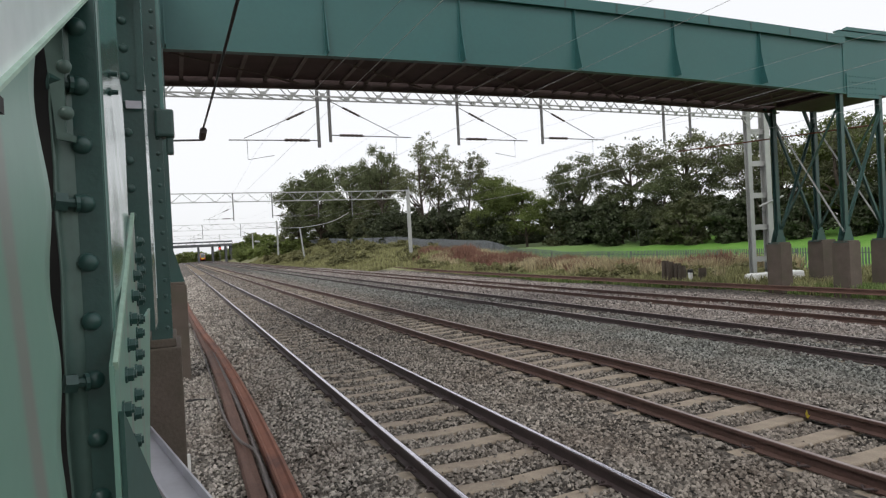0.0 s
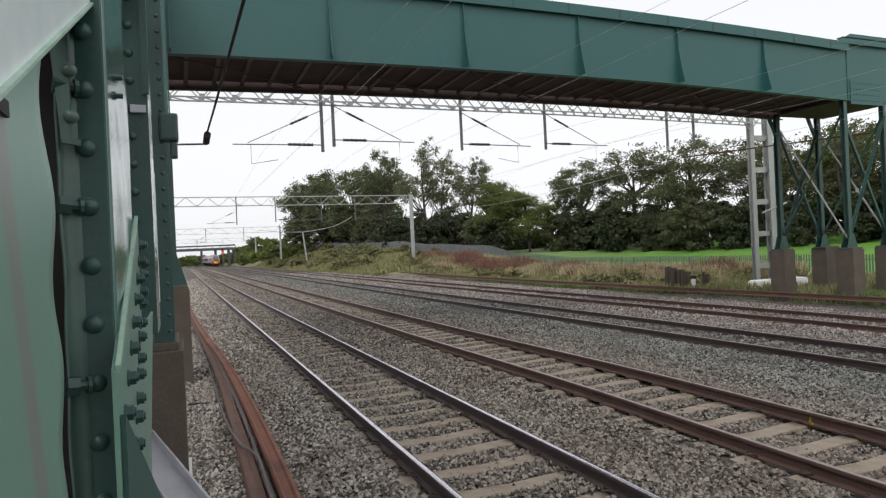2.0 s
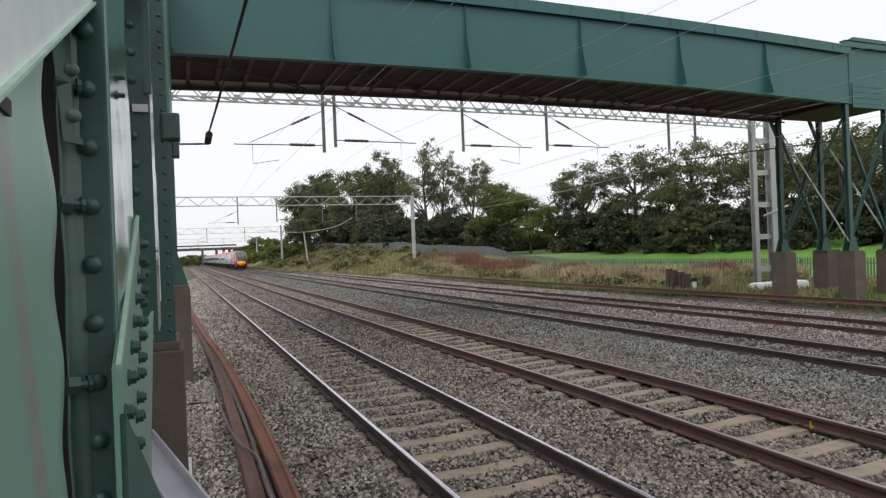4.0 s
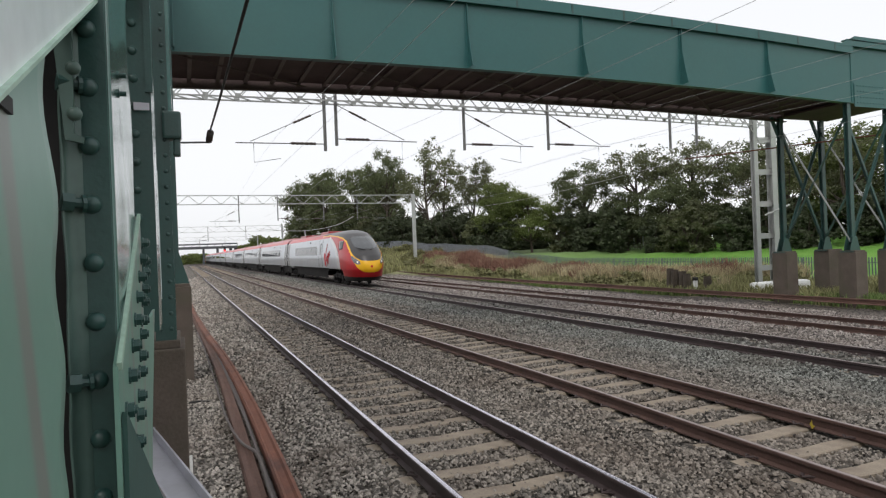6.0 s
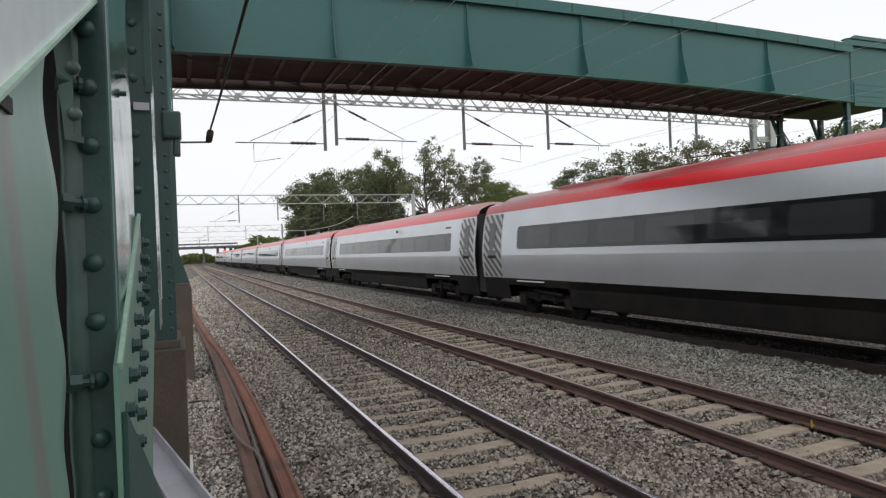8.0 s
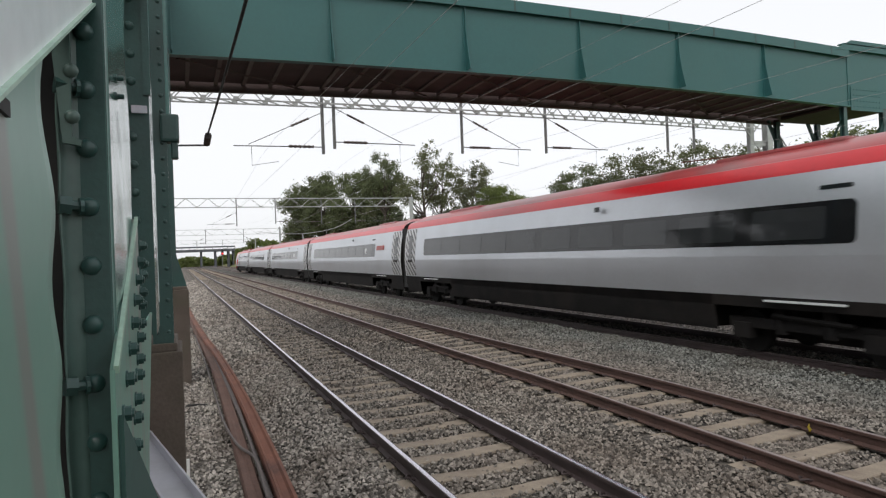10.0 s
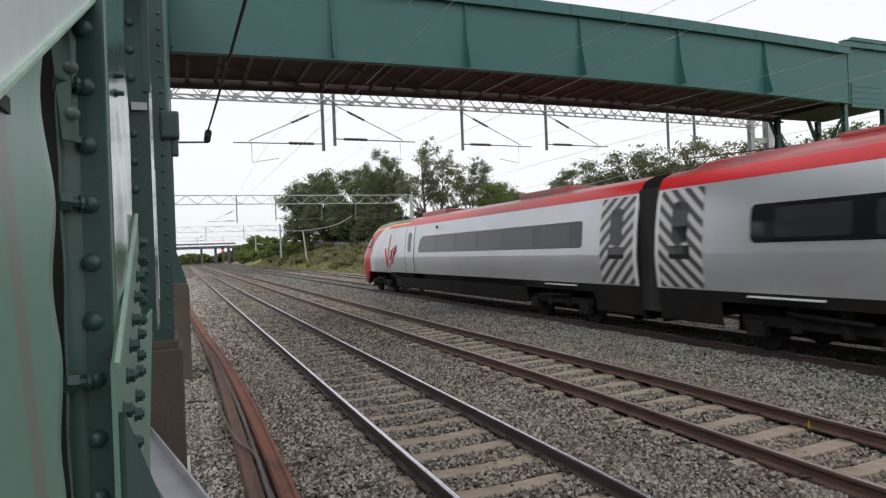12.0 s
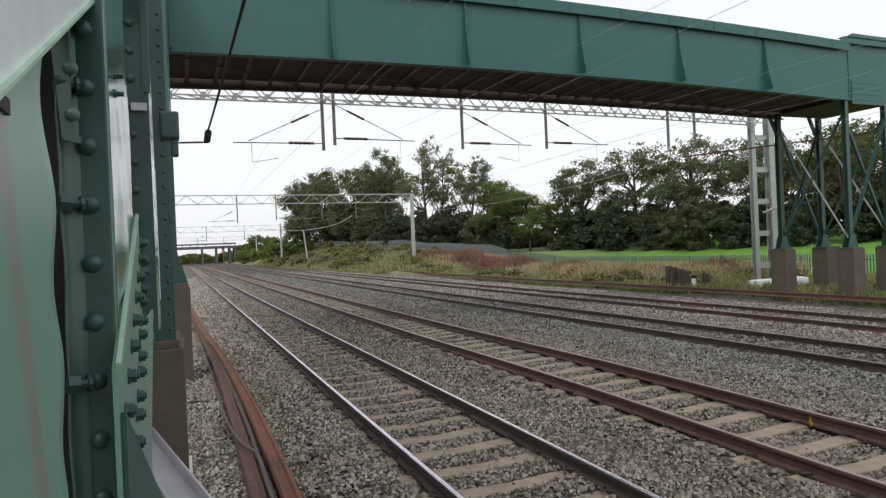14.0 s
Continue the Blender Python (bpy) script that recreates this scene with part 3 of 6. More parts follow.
def camber(x):
    return 7.06 - 0.0013 * (x - 10.5) ** 2


def build_footbridge():
    b = thing("footbridge", "green painted steel plate-girder footbridge spanning four railway tracks", "footbridge")
    xs = [BX0 + (22.2 - BX0) * k / 24 for k in range(25)]

    def strip(y0, y1, lo, hi, x_from=None, x_to=None):
        bm = bmesh.new()
        use = [x for x in xs if (x_from is None or x >= x_from) and (x_to is None or x <= x_to)]
        sect = [[bm.verts.new((x, y, camber(x) + z)) for y, z in ((y0, lo), (y1, lo), (y1, hi), (y0, hi))] for x in use]
        for a, c in zip(sect, sect[1:]):
            for k in range(4):
                bm.faces.new((a[k], a[(k + 1) % 4], c[(k + 1) % 4], c[k]))
        bm.faces.new(sect[0][::-1])
        bm.faces.new(sect[-1])
        bmesh.ops.recalc_face_normals(bm, faces=bm.faces)
        return bm

    # the far web and lower flange, really green, get dark brown as painted shade
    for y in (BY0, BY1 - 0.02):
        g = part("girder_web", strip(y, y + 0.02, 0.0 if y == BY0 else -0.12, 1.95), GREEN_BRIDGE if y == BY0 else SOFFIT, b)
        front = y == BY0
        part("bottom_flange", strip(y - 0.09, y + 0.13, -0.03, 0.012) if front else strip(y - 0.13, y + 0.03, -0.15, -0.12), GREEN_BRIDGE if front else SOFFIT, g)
        part("top_flange", strip(y - 0.1, y + 0.14, 1.95, 1.985), GREEN_BRIDGE, g)
        cap = part("capping", strip(y - 0.13, y - 0.10, 1.72, 2.03), GREEN_BRIDGE, g)
        for k in range(13):
            x = -0.2 + 1.79 * k
            part("capping_joint", box(bmesh.new(), x - 0.03, x + 0.03, y - 0.136, y - 0.13, camber(x) + 1.73, camber(x) + 2.02), GREEN_DARK, cap)
        for x in [3.63 * k for k in range(7)]:
            if x > 21.5:
                continue
            z = camber(x)
            bm = bmesh.new()
            sgn = -1 if y == BY0 else 1
            yy = y if sgn < 0 else y + 0.02
            v = [bm.verts.new((x + dx, yy + sgn * d, z + h)) for dx in (-0.012, 0.012) for d, h in ((0, 0.01 if sgn < 0 else 0.06), (0.32 if sgn < 0 else 0.09, 0.01 if sgn < 0 else 0.06), (0.2 if sgn < 0 else 0.09, 0.5), (0.1, 1.05), (0.08, 1.72), (0, 1.72))]
            bm.faces.new(v[:6][::-1])
            bm.faces.new(v[6:])
            for k in range(6):
                bm.faces.new((v[k], v[(k + 1) % 6], v[6 + (k + 1) % 6], v[6 + k]))
            bmesh.ops.recalc_face_normals(bm, faces=bm.faces)
            box(bm, x - 0.05, x + 0.05, min(yy, yy + sgn * 0.02), max(yy, yy + sgn * 0.02), z + (0.01 if sgn < 0 else 0.06), z + 1.72)
            part("stiffener", bm, GREEN_BRIDGE, g)
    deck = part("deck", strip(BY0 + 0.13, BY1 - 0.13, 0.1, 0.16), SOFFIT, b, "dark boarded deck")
    for k in range(32):
        x = BX0 + 0.5 + 0.72 * k
        if x < 22:
            z = camber(x)
            part("cross_beam", box(bmesh.new(), x - 0.05, x + 0.05, BY0 + 0.03, BY1 - 0.03, z + 0.05, z + 0.1), BATTEN, deck)
    for k in range(6):
        x = -0.1 + 3.72 * k
        bm = bmesh.new()
        beam(bm, (x + 0.2, BY0 + 0.2, camber(x) - 0.03), (x + 3.5, BY1 - 0.2, camber(x + 3.5) - 0.03), 0.08, 0.02)
        part("wind_brace", bm, SOFFIT, deck)
    # end parapet beyond the trestle, one step higher
    for y in (BY0, BY1 - 0.02):
        bm = bmesh.new()
        box(bm, 22.2, 24.6, y - 0.02, y, 6.9, 9.05)
        box(bm, 21.9, 24.6, y - 0.14, y + 0.1, 9.05, 9.09)
        part("end_parapet", bm, GREEN_BRIDGE, b)
        bm = bmesh.new()
        v = [bm.verts.new(p) for p in ((21.4, y - 0.14, 8.82), (22.3, y - 0.14, 9.22), (24.6, y - 0.14, 9.22), (24.6, y - 0.14, 8.86), (22.2, y - 0.14, 8.86))]
        w = [bm.verts.new((p.co.x, p.co.y + 0.03, p.co.z)) for p in v]
        bm.faces.new(v)
        bm.faces.new(w[::-1])
        for k in range(5):
            bm.faces.new((v[k], w[k], w[(k + 1) % 5], v[(k + 1) % 5]))
        bmesh.ops.recalc_face_normals(bm, faces=bm.faces)
        part("end_capping", bm, GREEN_BRIDGE, b)
    part("end_floor", box(bmesh.new(), 21.8, 24.6, BY0 + 0.02, BY1 - 0.04, 6.86, 6.94), SOFFIT, b)
    # gusset plate with rivets at the trestle head
    g = part("gusset", box(bmesh.new(), 22.3, 24.0, BY0 - 0.05, BY0 - 0.03, 6.75, 7.6), GREEN_BRIDGE, b)
    bm = bmesh.new()
    for i in range(9):
        for j in range(4):
            dome(bm, (22.45 + 0.17 * i, BY0 - 0.05, 6.9 + 0.2 * j), (0, -1, 0), 0.03, n=6)
    tagged(part("rivets", bm, GREEN_BRIDGE, g), kind="stuff")
    # trestle of four legs at the far side
    xl, xr = 21.94, 24.12
    for x, y in TRESTLE:
        # legs share the bridge's green, darkened in colour for their backlit shade
        leg = part("leg", h_section(bmesh.new(), x, y, 1.62, 6.86, 0.085, 0.085, 0.015), GREEN_DARK, b)
        bm = bmesh.new()
        for s in (-1, 1):
            v = [bm.verts.new((x + a, y + s * 0.11, z)) for a, z in ((-0.28, 1.62), (0.28, 1.62), (0.1, 2.15), (-0.1, 2.15))]
            w = [bm.verts.new((c.co.x, c.co.y + s * 0.012, c.co.z)) for c in v]
            bm.faces.new(v)
            bm.faces.new(w[::-1])
            for k in range(4):
                bm.faces.new((v[k], w[k], w[(k + 1) % 4], v[(k + 1) % 4]))
        box(bm, x - 0.3, x + 0.3, y - 0.25, y + 0.25, 1.59, 1.625)
        bmesh.ops.recalc_face_normals(bm, faces=bm.faces)
        part("foot_gusset", bm, GREEN_DARK, leg)
    for y in (BY0 + 0.05, BY1 - 0.1):
        part("cross_brace", angle_bar(bmesh.new(), (xl, y - 0.02, 1.95), (xr, y - 0.02, 6.4), 0.09, 0.012), GREEN_DARK, b)
        part("cross_brace", angle_bar(bmesh.new(), (xr, y + 0.02, 1.95), (xl, y + 0.02, 6.4), 0.09, 0.012), GREEN_DARK, b)
    for x in (xl, xr):
        part("cross_brace", angle_bar(bmesh.new(), (x - 0.02, BY0 + 0.05, 1.95), (x - 0.02, BY1 - 0.1, 6.4), 0.06, 0.012), GALV, b, "pale grey diagonal brace")
        part("cross_brace", angle_bar(bmesh.new(), (x + 0.02, BY1 - 0.1, 1.95), (x + 0.02, BY0 + 0.05, 6.4), 0.09, 0.012), GREEN_DARK, b)
        part("knee_brace", angle_bar(bmesh.new(), (x, BY1 - 0.1, 5.9), (x - 0.5, BY1 - 0.1, 6.9), 0.1, 0.012), GREEN_DARK, b)
    part("tie_rod", tube(bmesh.new(), [(xl - 2.5, BY1 + 2.5, 5.6), (xr + 4, BY0 - 2.0, 6.2)], 0.03, 6), RUST, b, "rusty red tie rod")
    # leg at the near end
    leg = part("leg", h_section(bmesh.new(), -0.19, BY0, 1.7, 7.0, 0.13, 0.11, 0.015), GREEN_DARK, b)
    bm = bmesh.new()
    v = [bm.verts.new((a, BY0 - 0.125, z)) for a, z in ((-0.45, 1.7), (0.14, 1.7), (-0.06, 2.4), (-0.32, 2.4))]
    w = [bm.verts.new((c.co.x, c.co.y + 0.014, c.co.z)) for c in v]
    bm.faces.new(v)
    bm.faces.new(w[::-1])
    for k in range(4):
        bm.faces.new((v[k], w[k], w[(k + 1) % 4], v[(k + 1) % 4]))
    bmesh.ops.recalc_face_normals(bm, faces=bm.faces)
    part("foot_gusset", bm, GREEN_DARK, leg)


build_footbridge()


def build_pedestals():
    def ped(x0, x1, y0, y1, z0, z1, label):
        p = thing("concrete_pedestal", label, "pedestal", "bridge pedestals")
        part("block", box(bmesh.new(), x0, x1, y0, y1, z0, z1 - 0.06, 0.014), CONCRETE, p)
        part("bedding", box(bmesh.new(), x0 + 0.03, x1 - 0.03, y0 + 0.03, y1 - 0.03, z1 - 0.06, z1, 0.012), CONCRETE, p)

    for k, (x, y) in enumerate(TRESTLE):
        ped(x - 0.29 + 0.05 * (k == 1), x + 0.3 + 0.3 * (k == 1), y - 0.33, y + 0.33, -0.6, 1.65, "weathered brown concrete pedestal under a green trestle leg")
    ped(-0.75, 0.17, BY0 - 0.45, BY0 + 0.55, -0.6, 1.7, "dark concrete pedestal under the bridge leg beside the track")
    ped(-0.75, 0.0, 4.95, 5.7, -0.6, 1.66, "brown concrete pedestal under the stair column")


build_pedestals()


# ---- stair tower of the footbridge, close by ----
def prism_yz(bm, x0, x1, outline):
    """A plate lying along the line: outline of (y, z), thickness across."""
    v = [bm.verts.new((x0, y, z)) for y, z in outline]
    w = [bm.verts.new((x1, y, z)) for y, z in outline]
    bm.faces.new(v)
    bm.faces.new(w[::-1])
    n = len(outline)
    for k in range(n):
        bm.faces.new((v[k], w[k], w[(k + 1) % n], v[(k + 1) % n]))
    bmesh.ops.recalc_face_normals(bm, faces=bm.faces)
    return bm


def hexbolt(bm, c, axis, r, length):
    c, a = Vector(c), Vector(axis).normalized()
    tube(bm, [c, c + a * length * 0.35], r, 6)
    tube(bm, [c + a * length * 0.3, c + a * length], r * 0.6, 8)
    return bm


def build_stairs():
    s = thing("footbridge_stairs", "green painted riveted steel stair tower of the footbridge", "stairs")
    # sloping stringer and its flange; its side lies along the line, close to the eye
    xo = -0.13
    lo = lambda y: 2.378 + 0.477 * (y - 0.616)
    outline = [(0.2, lo(0.2)), (10.2, lo(10.2)), (15.4, 7.05), (15.4, 9.1), (10.2, lo(10.2) + 1.9), (0.2, lo(0.2) + 1.9)]
    # pale colour here stands in for sky mirrored at a grazing angle
    st = part("stringer", prism_yz(bmesh.new(), xo - 0.012, xo, outline), PALE_SHEEN, s, "stair side coloured pale for its sky reflection")
    bm = bmesh.new()
    beam(bm, (xo + 0.001, 0.2, lo(0.2)), (xo + 0.001, 10.2, lo(10.2)), 0.01, 0.0042)
    part("flange", bm, FLANGE, st)
    part("flange_leg", beam(bmesh.new(), (xo - 0.035, 0.2, lo(0.2) - 0.004), (xo - 0.035, 4.0, lo(4.0) - 0.004), 0.07, 0.01), GREEN_DARK, st)
    for k in range(14):
        y = 0.62 + 0.085 * k
        part("flange_rivet", dome(bmesh.new(), (xo - 0.022, y, lo(y) - 0.01), (0.1, -0.35, -0.9), 0.011, 0.8, 8), GREEN_DARK, st, smooth=True)
    part("inner_stringer", prism_yz(bmesh.new(), -2.3, -2.28, outline), GREEN, s)
    for k in range(25):
        y = 0.3 + 0.4 * k
        part("tread", box(bmesh.new(), -2.28, xo - 0.012, y, y + 0.36, lo(y) + 0.25, lo(y) + 0.29), SOFFIT, s)
    # web panel by the eye, buckled along its free edge
    bm = bmesh.new()
    ys, zs = [0.2 + 0.0338 * i for i in range(21)], [0.4 + 0.02 * i for i in range(110)]

    def free_edge(y, z):
        return y + 0.021 * math.sin(32 * z - 3.12) * smooth01(0.7, 0.876, y) * smooth01(1.9, 2.05, z) - 0.04 * smooth01(0.6, 0.876, y) * smooth01(2.31, 2.46, z)

    g = [[bm.verts.new((xo - 0.008 + 0.0016 * math.sin(4.2 * z + 1) * ((y - 0.2) / 0.6) ** 4 + 0.0009 * math.sin(23 * y), free_edge(y, z), min(z, lo(y) + 0.005))) for y in ys] for z in zs]
    for a, c in zip(g, g[1:]):
        for k in range(len(ys) - 1):
            bm.faces.new((a[k], a[k + 1], c[k + 1], c[k]))
    bmesh.ops.recalc_face_normals(bm, faces=bm.faces)
    panel_ob = part("web_panel", bm, FADED, s, "faded sage-green plate with grey runs", smooth=True)
    thick = panel_ob.modifiers.new("thickness", "SOLIDIFY")
    thick.thickness, thick.offset = 0.006, 0
    # black strip added as the darkness of the gap behind the panel edge
    part("packing_strip", box(bmesh.new(), -0.33, -0.178, 1.40, 1.42, 0.4, 3.0), BLACK, s, "black strip standing in for shade in the gap")
    part("small_bracket", box(bmesh.new(), xo - 0.008, xo - 0.001, 0.6, 0.655, 2.364, 2.378), BLACK, s, "small black bracket")
    # first column: riveted angle facing down the line
    z0, z1 = 0.55, 3.2
    col = part("column", box(bmesh.new(), -0.188, -0.113, 1.3, 1.312, z0, z1), GREEN_DARK, s)
    # the turned leg of the angle, curving out of its face, a little bruised
    bm = bmesh.new()
    lip = [(-0.158, 1.3), (-0.168, 1.2985), (-0.176, 1.294), (-0.181, 1.289), (-0.1835, 1.282), (-0.1845, 1.274), (-0.1885, 1.274), (-0.188, 1.292), (-0.184, 1.304), (-0.158, 1.306)]
    rows = []
    for k in range(54):
        z = z0 + (z1 - z0) * k / 53
        j = 0.0035 * math.sin(9.1 * z) * math.sin(23 * z + 1)
        rows.append([bm.verts.new((x + j * smooth01(1.3, 1.26, y) if y < 1.3 else x, y - 0.001, z)) for x, y in lip])
    for a, c in zip(rows, rows[1:]):
        for k in range(10):
            bm.faces.new((a[k], a[(k + 1) % 10], c[(k + 1) % 10], c[k]))
    bmesh.ops.recalc_face_normals(bm, faces=bm.faces)
    # lit tone of the fillet is in its colour
    part("turned_leg", bm, LIT_GREEN, col, smooth=True)
    # glossy side plate with shallow dents, and its bright rolled arris
    bm = bmesh.new()
    rows = []
    for k in range(70):
        z = z0 + (z1 - z0) * k / 69
        rows.append([bm.verts.new((-0.114 + 0.009 * noise.noise(Vector((y * 4.2, z * 3.4, 4.0))) * smooth01(1.31, 1.45, y), y, z)) for y in [1.312 + 0.018 * q for q in range(31)]])
    for a, c in zip(rows, rows[1:]):
        for k in range(30):
            bm.faces.new((a[k], a[k + 1], c[k + 1], c[k]))
    bmesh.ops.recalc_face_normals(bm, faces=bm.faces)
    side = part("side_plate", bm, SIDE_GLOSS, s, "glossy dented green side plate", smooth=True)
    thick = side.modifiers.new("thickness", "SOLIDIFY")
    thick.thickness, thick.offset = 0.008, 0
    part("rolled_arris", tube(bmesh.new(), [(-0.115, 1.304, z0), (-0.115, 1.304, z1)], 0.0042, 8), SIDE_GLOSS, col, smooth=True)
    for k in range(14):
        z = 2.233 + 0.105 * (k - 8)
        part("rivet", dome(bmesh.new(), (-0.146, 1.3, z), (0, -1, 0), 0.017, 0.85, 16), GREEN_DARK, col, smooth=True)
        if k in (6, 9, 11):
            bm = bmesh.new()
            tube(bm, [(-0.158, 1.288, z), (-0.176, 1.282, z + 0.002)], 0.009, 8)
            tube(bm, [(-0.172, 1.283, z + 0.001), (-0.19, 1.277, z + 0.003)], 0.0175, 6)
            tube(bm, [(-0.154, 1.289, z), (-0.16, 1.287, z)], 0.016, 10)
            part("bolt", bm, GREEN_DARK, col)
    # lap strap: a thick flat bar with a turned-over toe
    bm = bmesh.new()
    edge = [(-0.195, 2.66), (-0.163, 2.66), (-0.165, 2.458), (-0.15, 2.452), (-0.152, 2.442), (-0.179, 2.447)]
    v = [bm.verts.new((x, 1.266, z)) for x, z in edge]
    w = [bm.verts.new((x, 1.28, z)) for x, z in edge]
    bm.faces.new(v)
    bm.faces.new(w[::-1])
    for k in range(6):
        bm.faces.new((v[k], w[k], w[(k + 1) % 6], v[(k + 1) % 6]))
    bmesh.ops.recalc_face_normals(bm, faces=bm.faces)
    part("lap_strap", bm, LIT_GREEN, col)
    for z in (2.572, 2.492):
        part("rivet", dome(bmesh.new(), (-0.163, 1.266, z), (0, -1, 0), 0.0125, 0.8, 14), LIT_GREEN, col, smooth=True)
    for z in (2.577, 2.614):
        part("bolt", hexbolt(bmesh.new(), (-0.113, 1.46, z), (1, 0, 0), 0.009, 0.02), GREEN_DARK, s)
    # second column and its gusset with bolts
    c2 = part("column", box(bmesh.new(), -0.2, -0.098, 3.0, 3.02, 1.93, 4.6), GREEN_DARK, s)
    part("cover_strip", box(bmesh.new(), -0.118, -0.09, 2.985, 3.0, 2.95, 4.6), GREEN_DARK, c2)
    part("column_side", box(bmesh.new(), -0.11, -0.098, 3.02, 3.4, 1.93, 4.6), GREEN, c2)
    for k in range(22):
        part("rivet", dome(bmesh.new(), (-0.164, 3.0, 2.3 + 0.118 * k), (0.3, -1, 0), 0.02, n=8), GREEN_DARK, c2, smooth=True)
    gus = part("gusset", prism_yz(bmesh.new(), -0.112, -0.104, [(1.19, 2.06), (1.88, 2.352), (1.97, 2.33), (1.98, 2.045), (2.72, 2.045), (2.2, 1.681), (2.1, 1.5), (1.2, 1.5)]), FADED, s)
    part("gusset_rib", beam(bmesh.new(), (-0.102, 1.19, 2.06), (-0.102, 1.88, 2.352), 0.008, 0.014), FLANGE, gus)
    for y, z in [(1.30 + 0.104 * k, 1.963 + 0.046 * k) for k in range(8)] + [(1.525 + 0.055 * k, 1.847 + 0.0385 * k + 0.008 * (k % 2)) for k in range(11)]:
        bm = bmesh.new()
        tube(bm, [(-0.104, y, z), (-0.1, y, z)], 0.0165, 10)
        tube(bm, [(-0.1, y, z), (-0.0885, y, z)], 0.0142, 6)
        tube(bm, [(-0.0885, y, z), (-0.084, y, z)], 0.0085, 8)
        part("bolt", bm, GREEN_DARK, gus)
    # third column on the pedestal, with a cap bracket
    c3 = part("column", h_section(bmesh.new(), -0.122, 5.16, 1.66, 5.6, 0.068, 0.16, 0.018), GREEN_DARK, s)
    for k in range(34):
        for x in (-0.085, -0.16):
            part("rivet", dome(bmesh.new(), (x, 5.0, 1.74 + 0.113 * k), (0, -1, 0), 0.016, n=6), GREEN_DARK, c3)
    part("cap_bracket", box(bmesh.new(), -0.1, 0.03, 4.96, 5.1, 3.1, 3.3, 0.02), GREEN_DARK, c3)
    part("bracket_lug", box(bmesh.new(), -0.03, 0.02, 4.98, 5.06, 2.98, 3.1, 0.012), GREEN_DARK, c3)
    part("splice_plate", prism_yz(bmesh.new(), -0.055, -0.03, [(5.0, 3.3), (5.3, 3.3), (5.3, 5.6), (5.0, 5.6)]), GREEN, c3)
    part("pale_strip", prism_yz(bmesh.new(), -0.148, -0.118, [(4.2, 2.0), (4.22, 2.0), (4.22, 2.77), (4.2, 2.77)]), PALE_SHEEN, s)
    # small pale plate added as the white glint on the column's lap edge
    part("pale_lap_plate", box(bmesh.new(), -0.165, -0.105, 2.97, 2.98, 2.868, 2.9), TRAY, c2)
    # raking foot plate and pale channel
    part("raking_plate", prism_yz(bmesh.new(), -0.103, -0.095, [(1.2, 0.9), (2.7, 0.9), (2.64, 1.34), (1.21, 1.98)]), GREEN_MATT, s)
    bm = bmesh.new()
    a0, a1 = Vector((-0.272, 4.3, 1.16)), Vector((0.046, 2.7, 1.16))
    beam(bm, a0, a1, 0.15, 0.012)
    for q in (-0.075, 0.075):
        d = (a1 - a0).normalized().cross(Vector((0, 0, 1))) * q + Vector((0, 0, 0.027))
        beam(bm, a0 + d, a1 + d, 0.01, 0.06)
    part("channel", bm, TRAY, s, "pale grey galvanised steel channel")


build_stairs()


# ---- overhead line ----
def lattice_boom(bm, x0, x1, y, zb, zt, d, step, arch=0.0):
    """Four chords and zigzag lacing on two faces."""
    def up(x):
        return arch * (1 - ((x - (x0 + x1) / 2) / ((x1 - x0) / 2)) ** 2)

    n = max(2, round((x1 - x0) / step))
    xs = [x0 + (x1 - x0) * k / n for k in range(n + 1)]
    for yy in (y - d / 2, y + d / 2):
        for k, (a, b) in enumerate(zip(xs, xs[1:])):
            for z in (zb, zt):
                beam(bm, (a, yy, z + up(a)), (b, yy, z + up(b)), 0.048, 0.048)
            za, zc = (zb, zt) if k % 2 == 0 else (zt, zb)
            beam(bm, (a, yy, za + up(a)), (b, yy, zc + up(b)), 0.032, 0.032)
            if k % 2:
                # small gusset where two laces meet the lower chord
                beam(bm, (b - 0.09, yy, zb + 0.07 + up(b)), (b + 0.09, yy, zb + 0.07 + up(b)), 0.015, 0.09)
    for a, b in zip(xs, xs[1:]):
        beam(bm, (a, y - d / 2, zb + up(a)), (b, y + d / 2, zb + up(b)), 0.035, 0.035)
    return bm


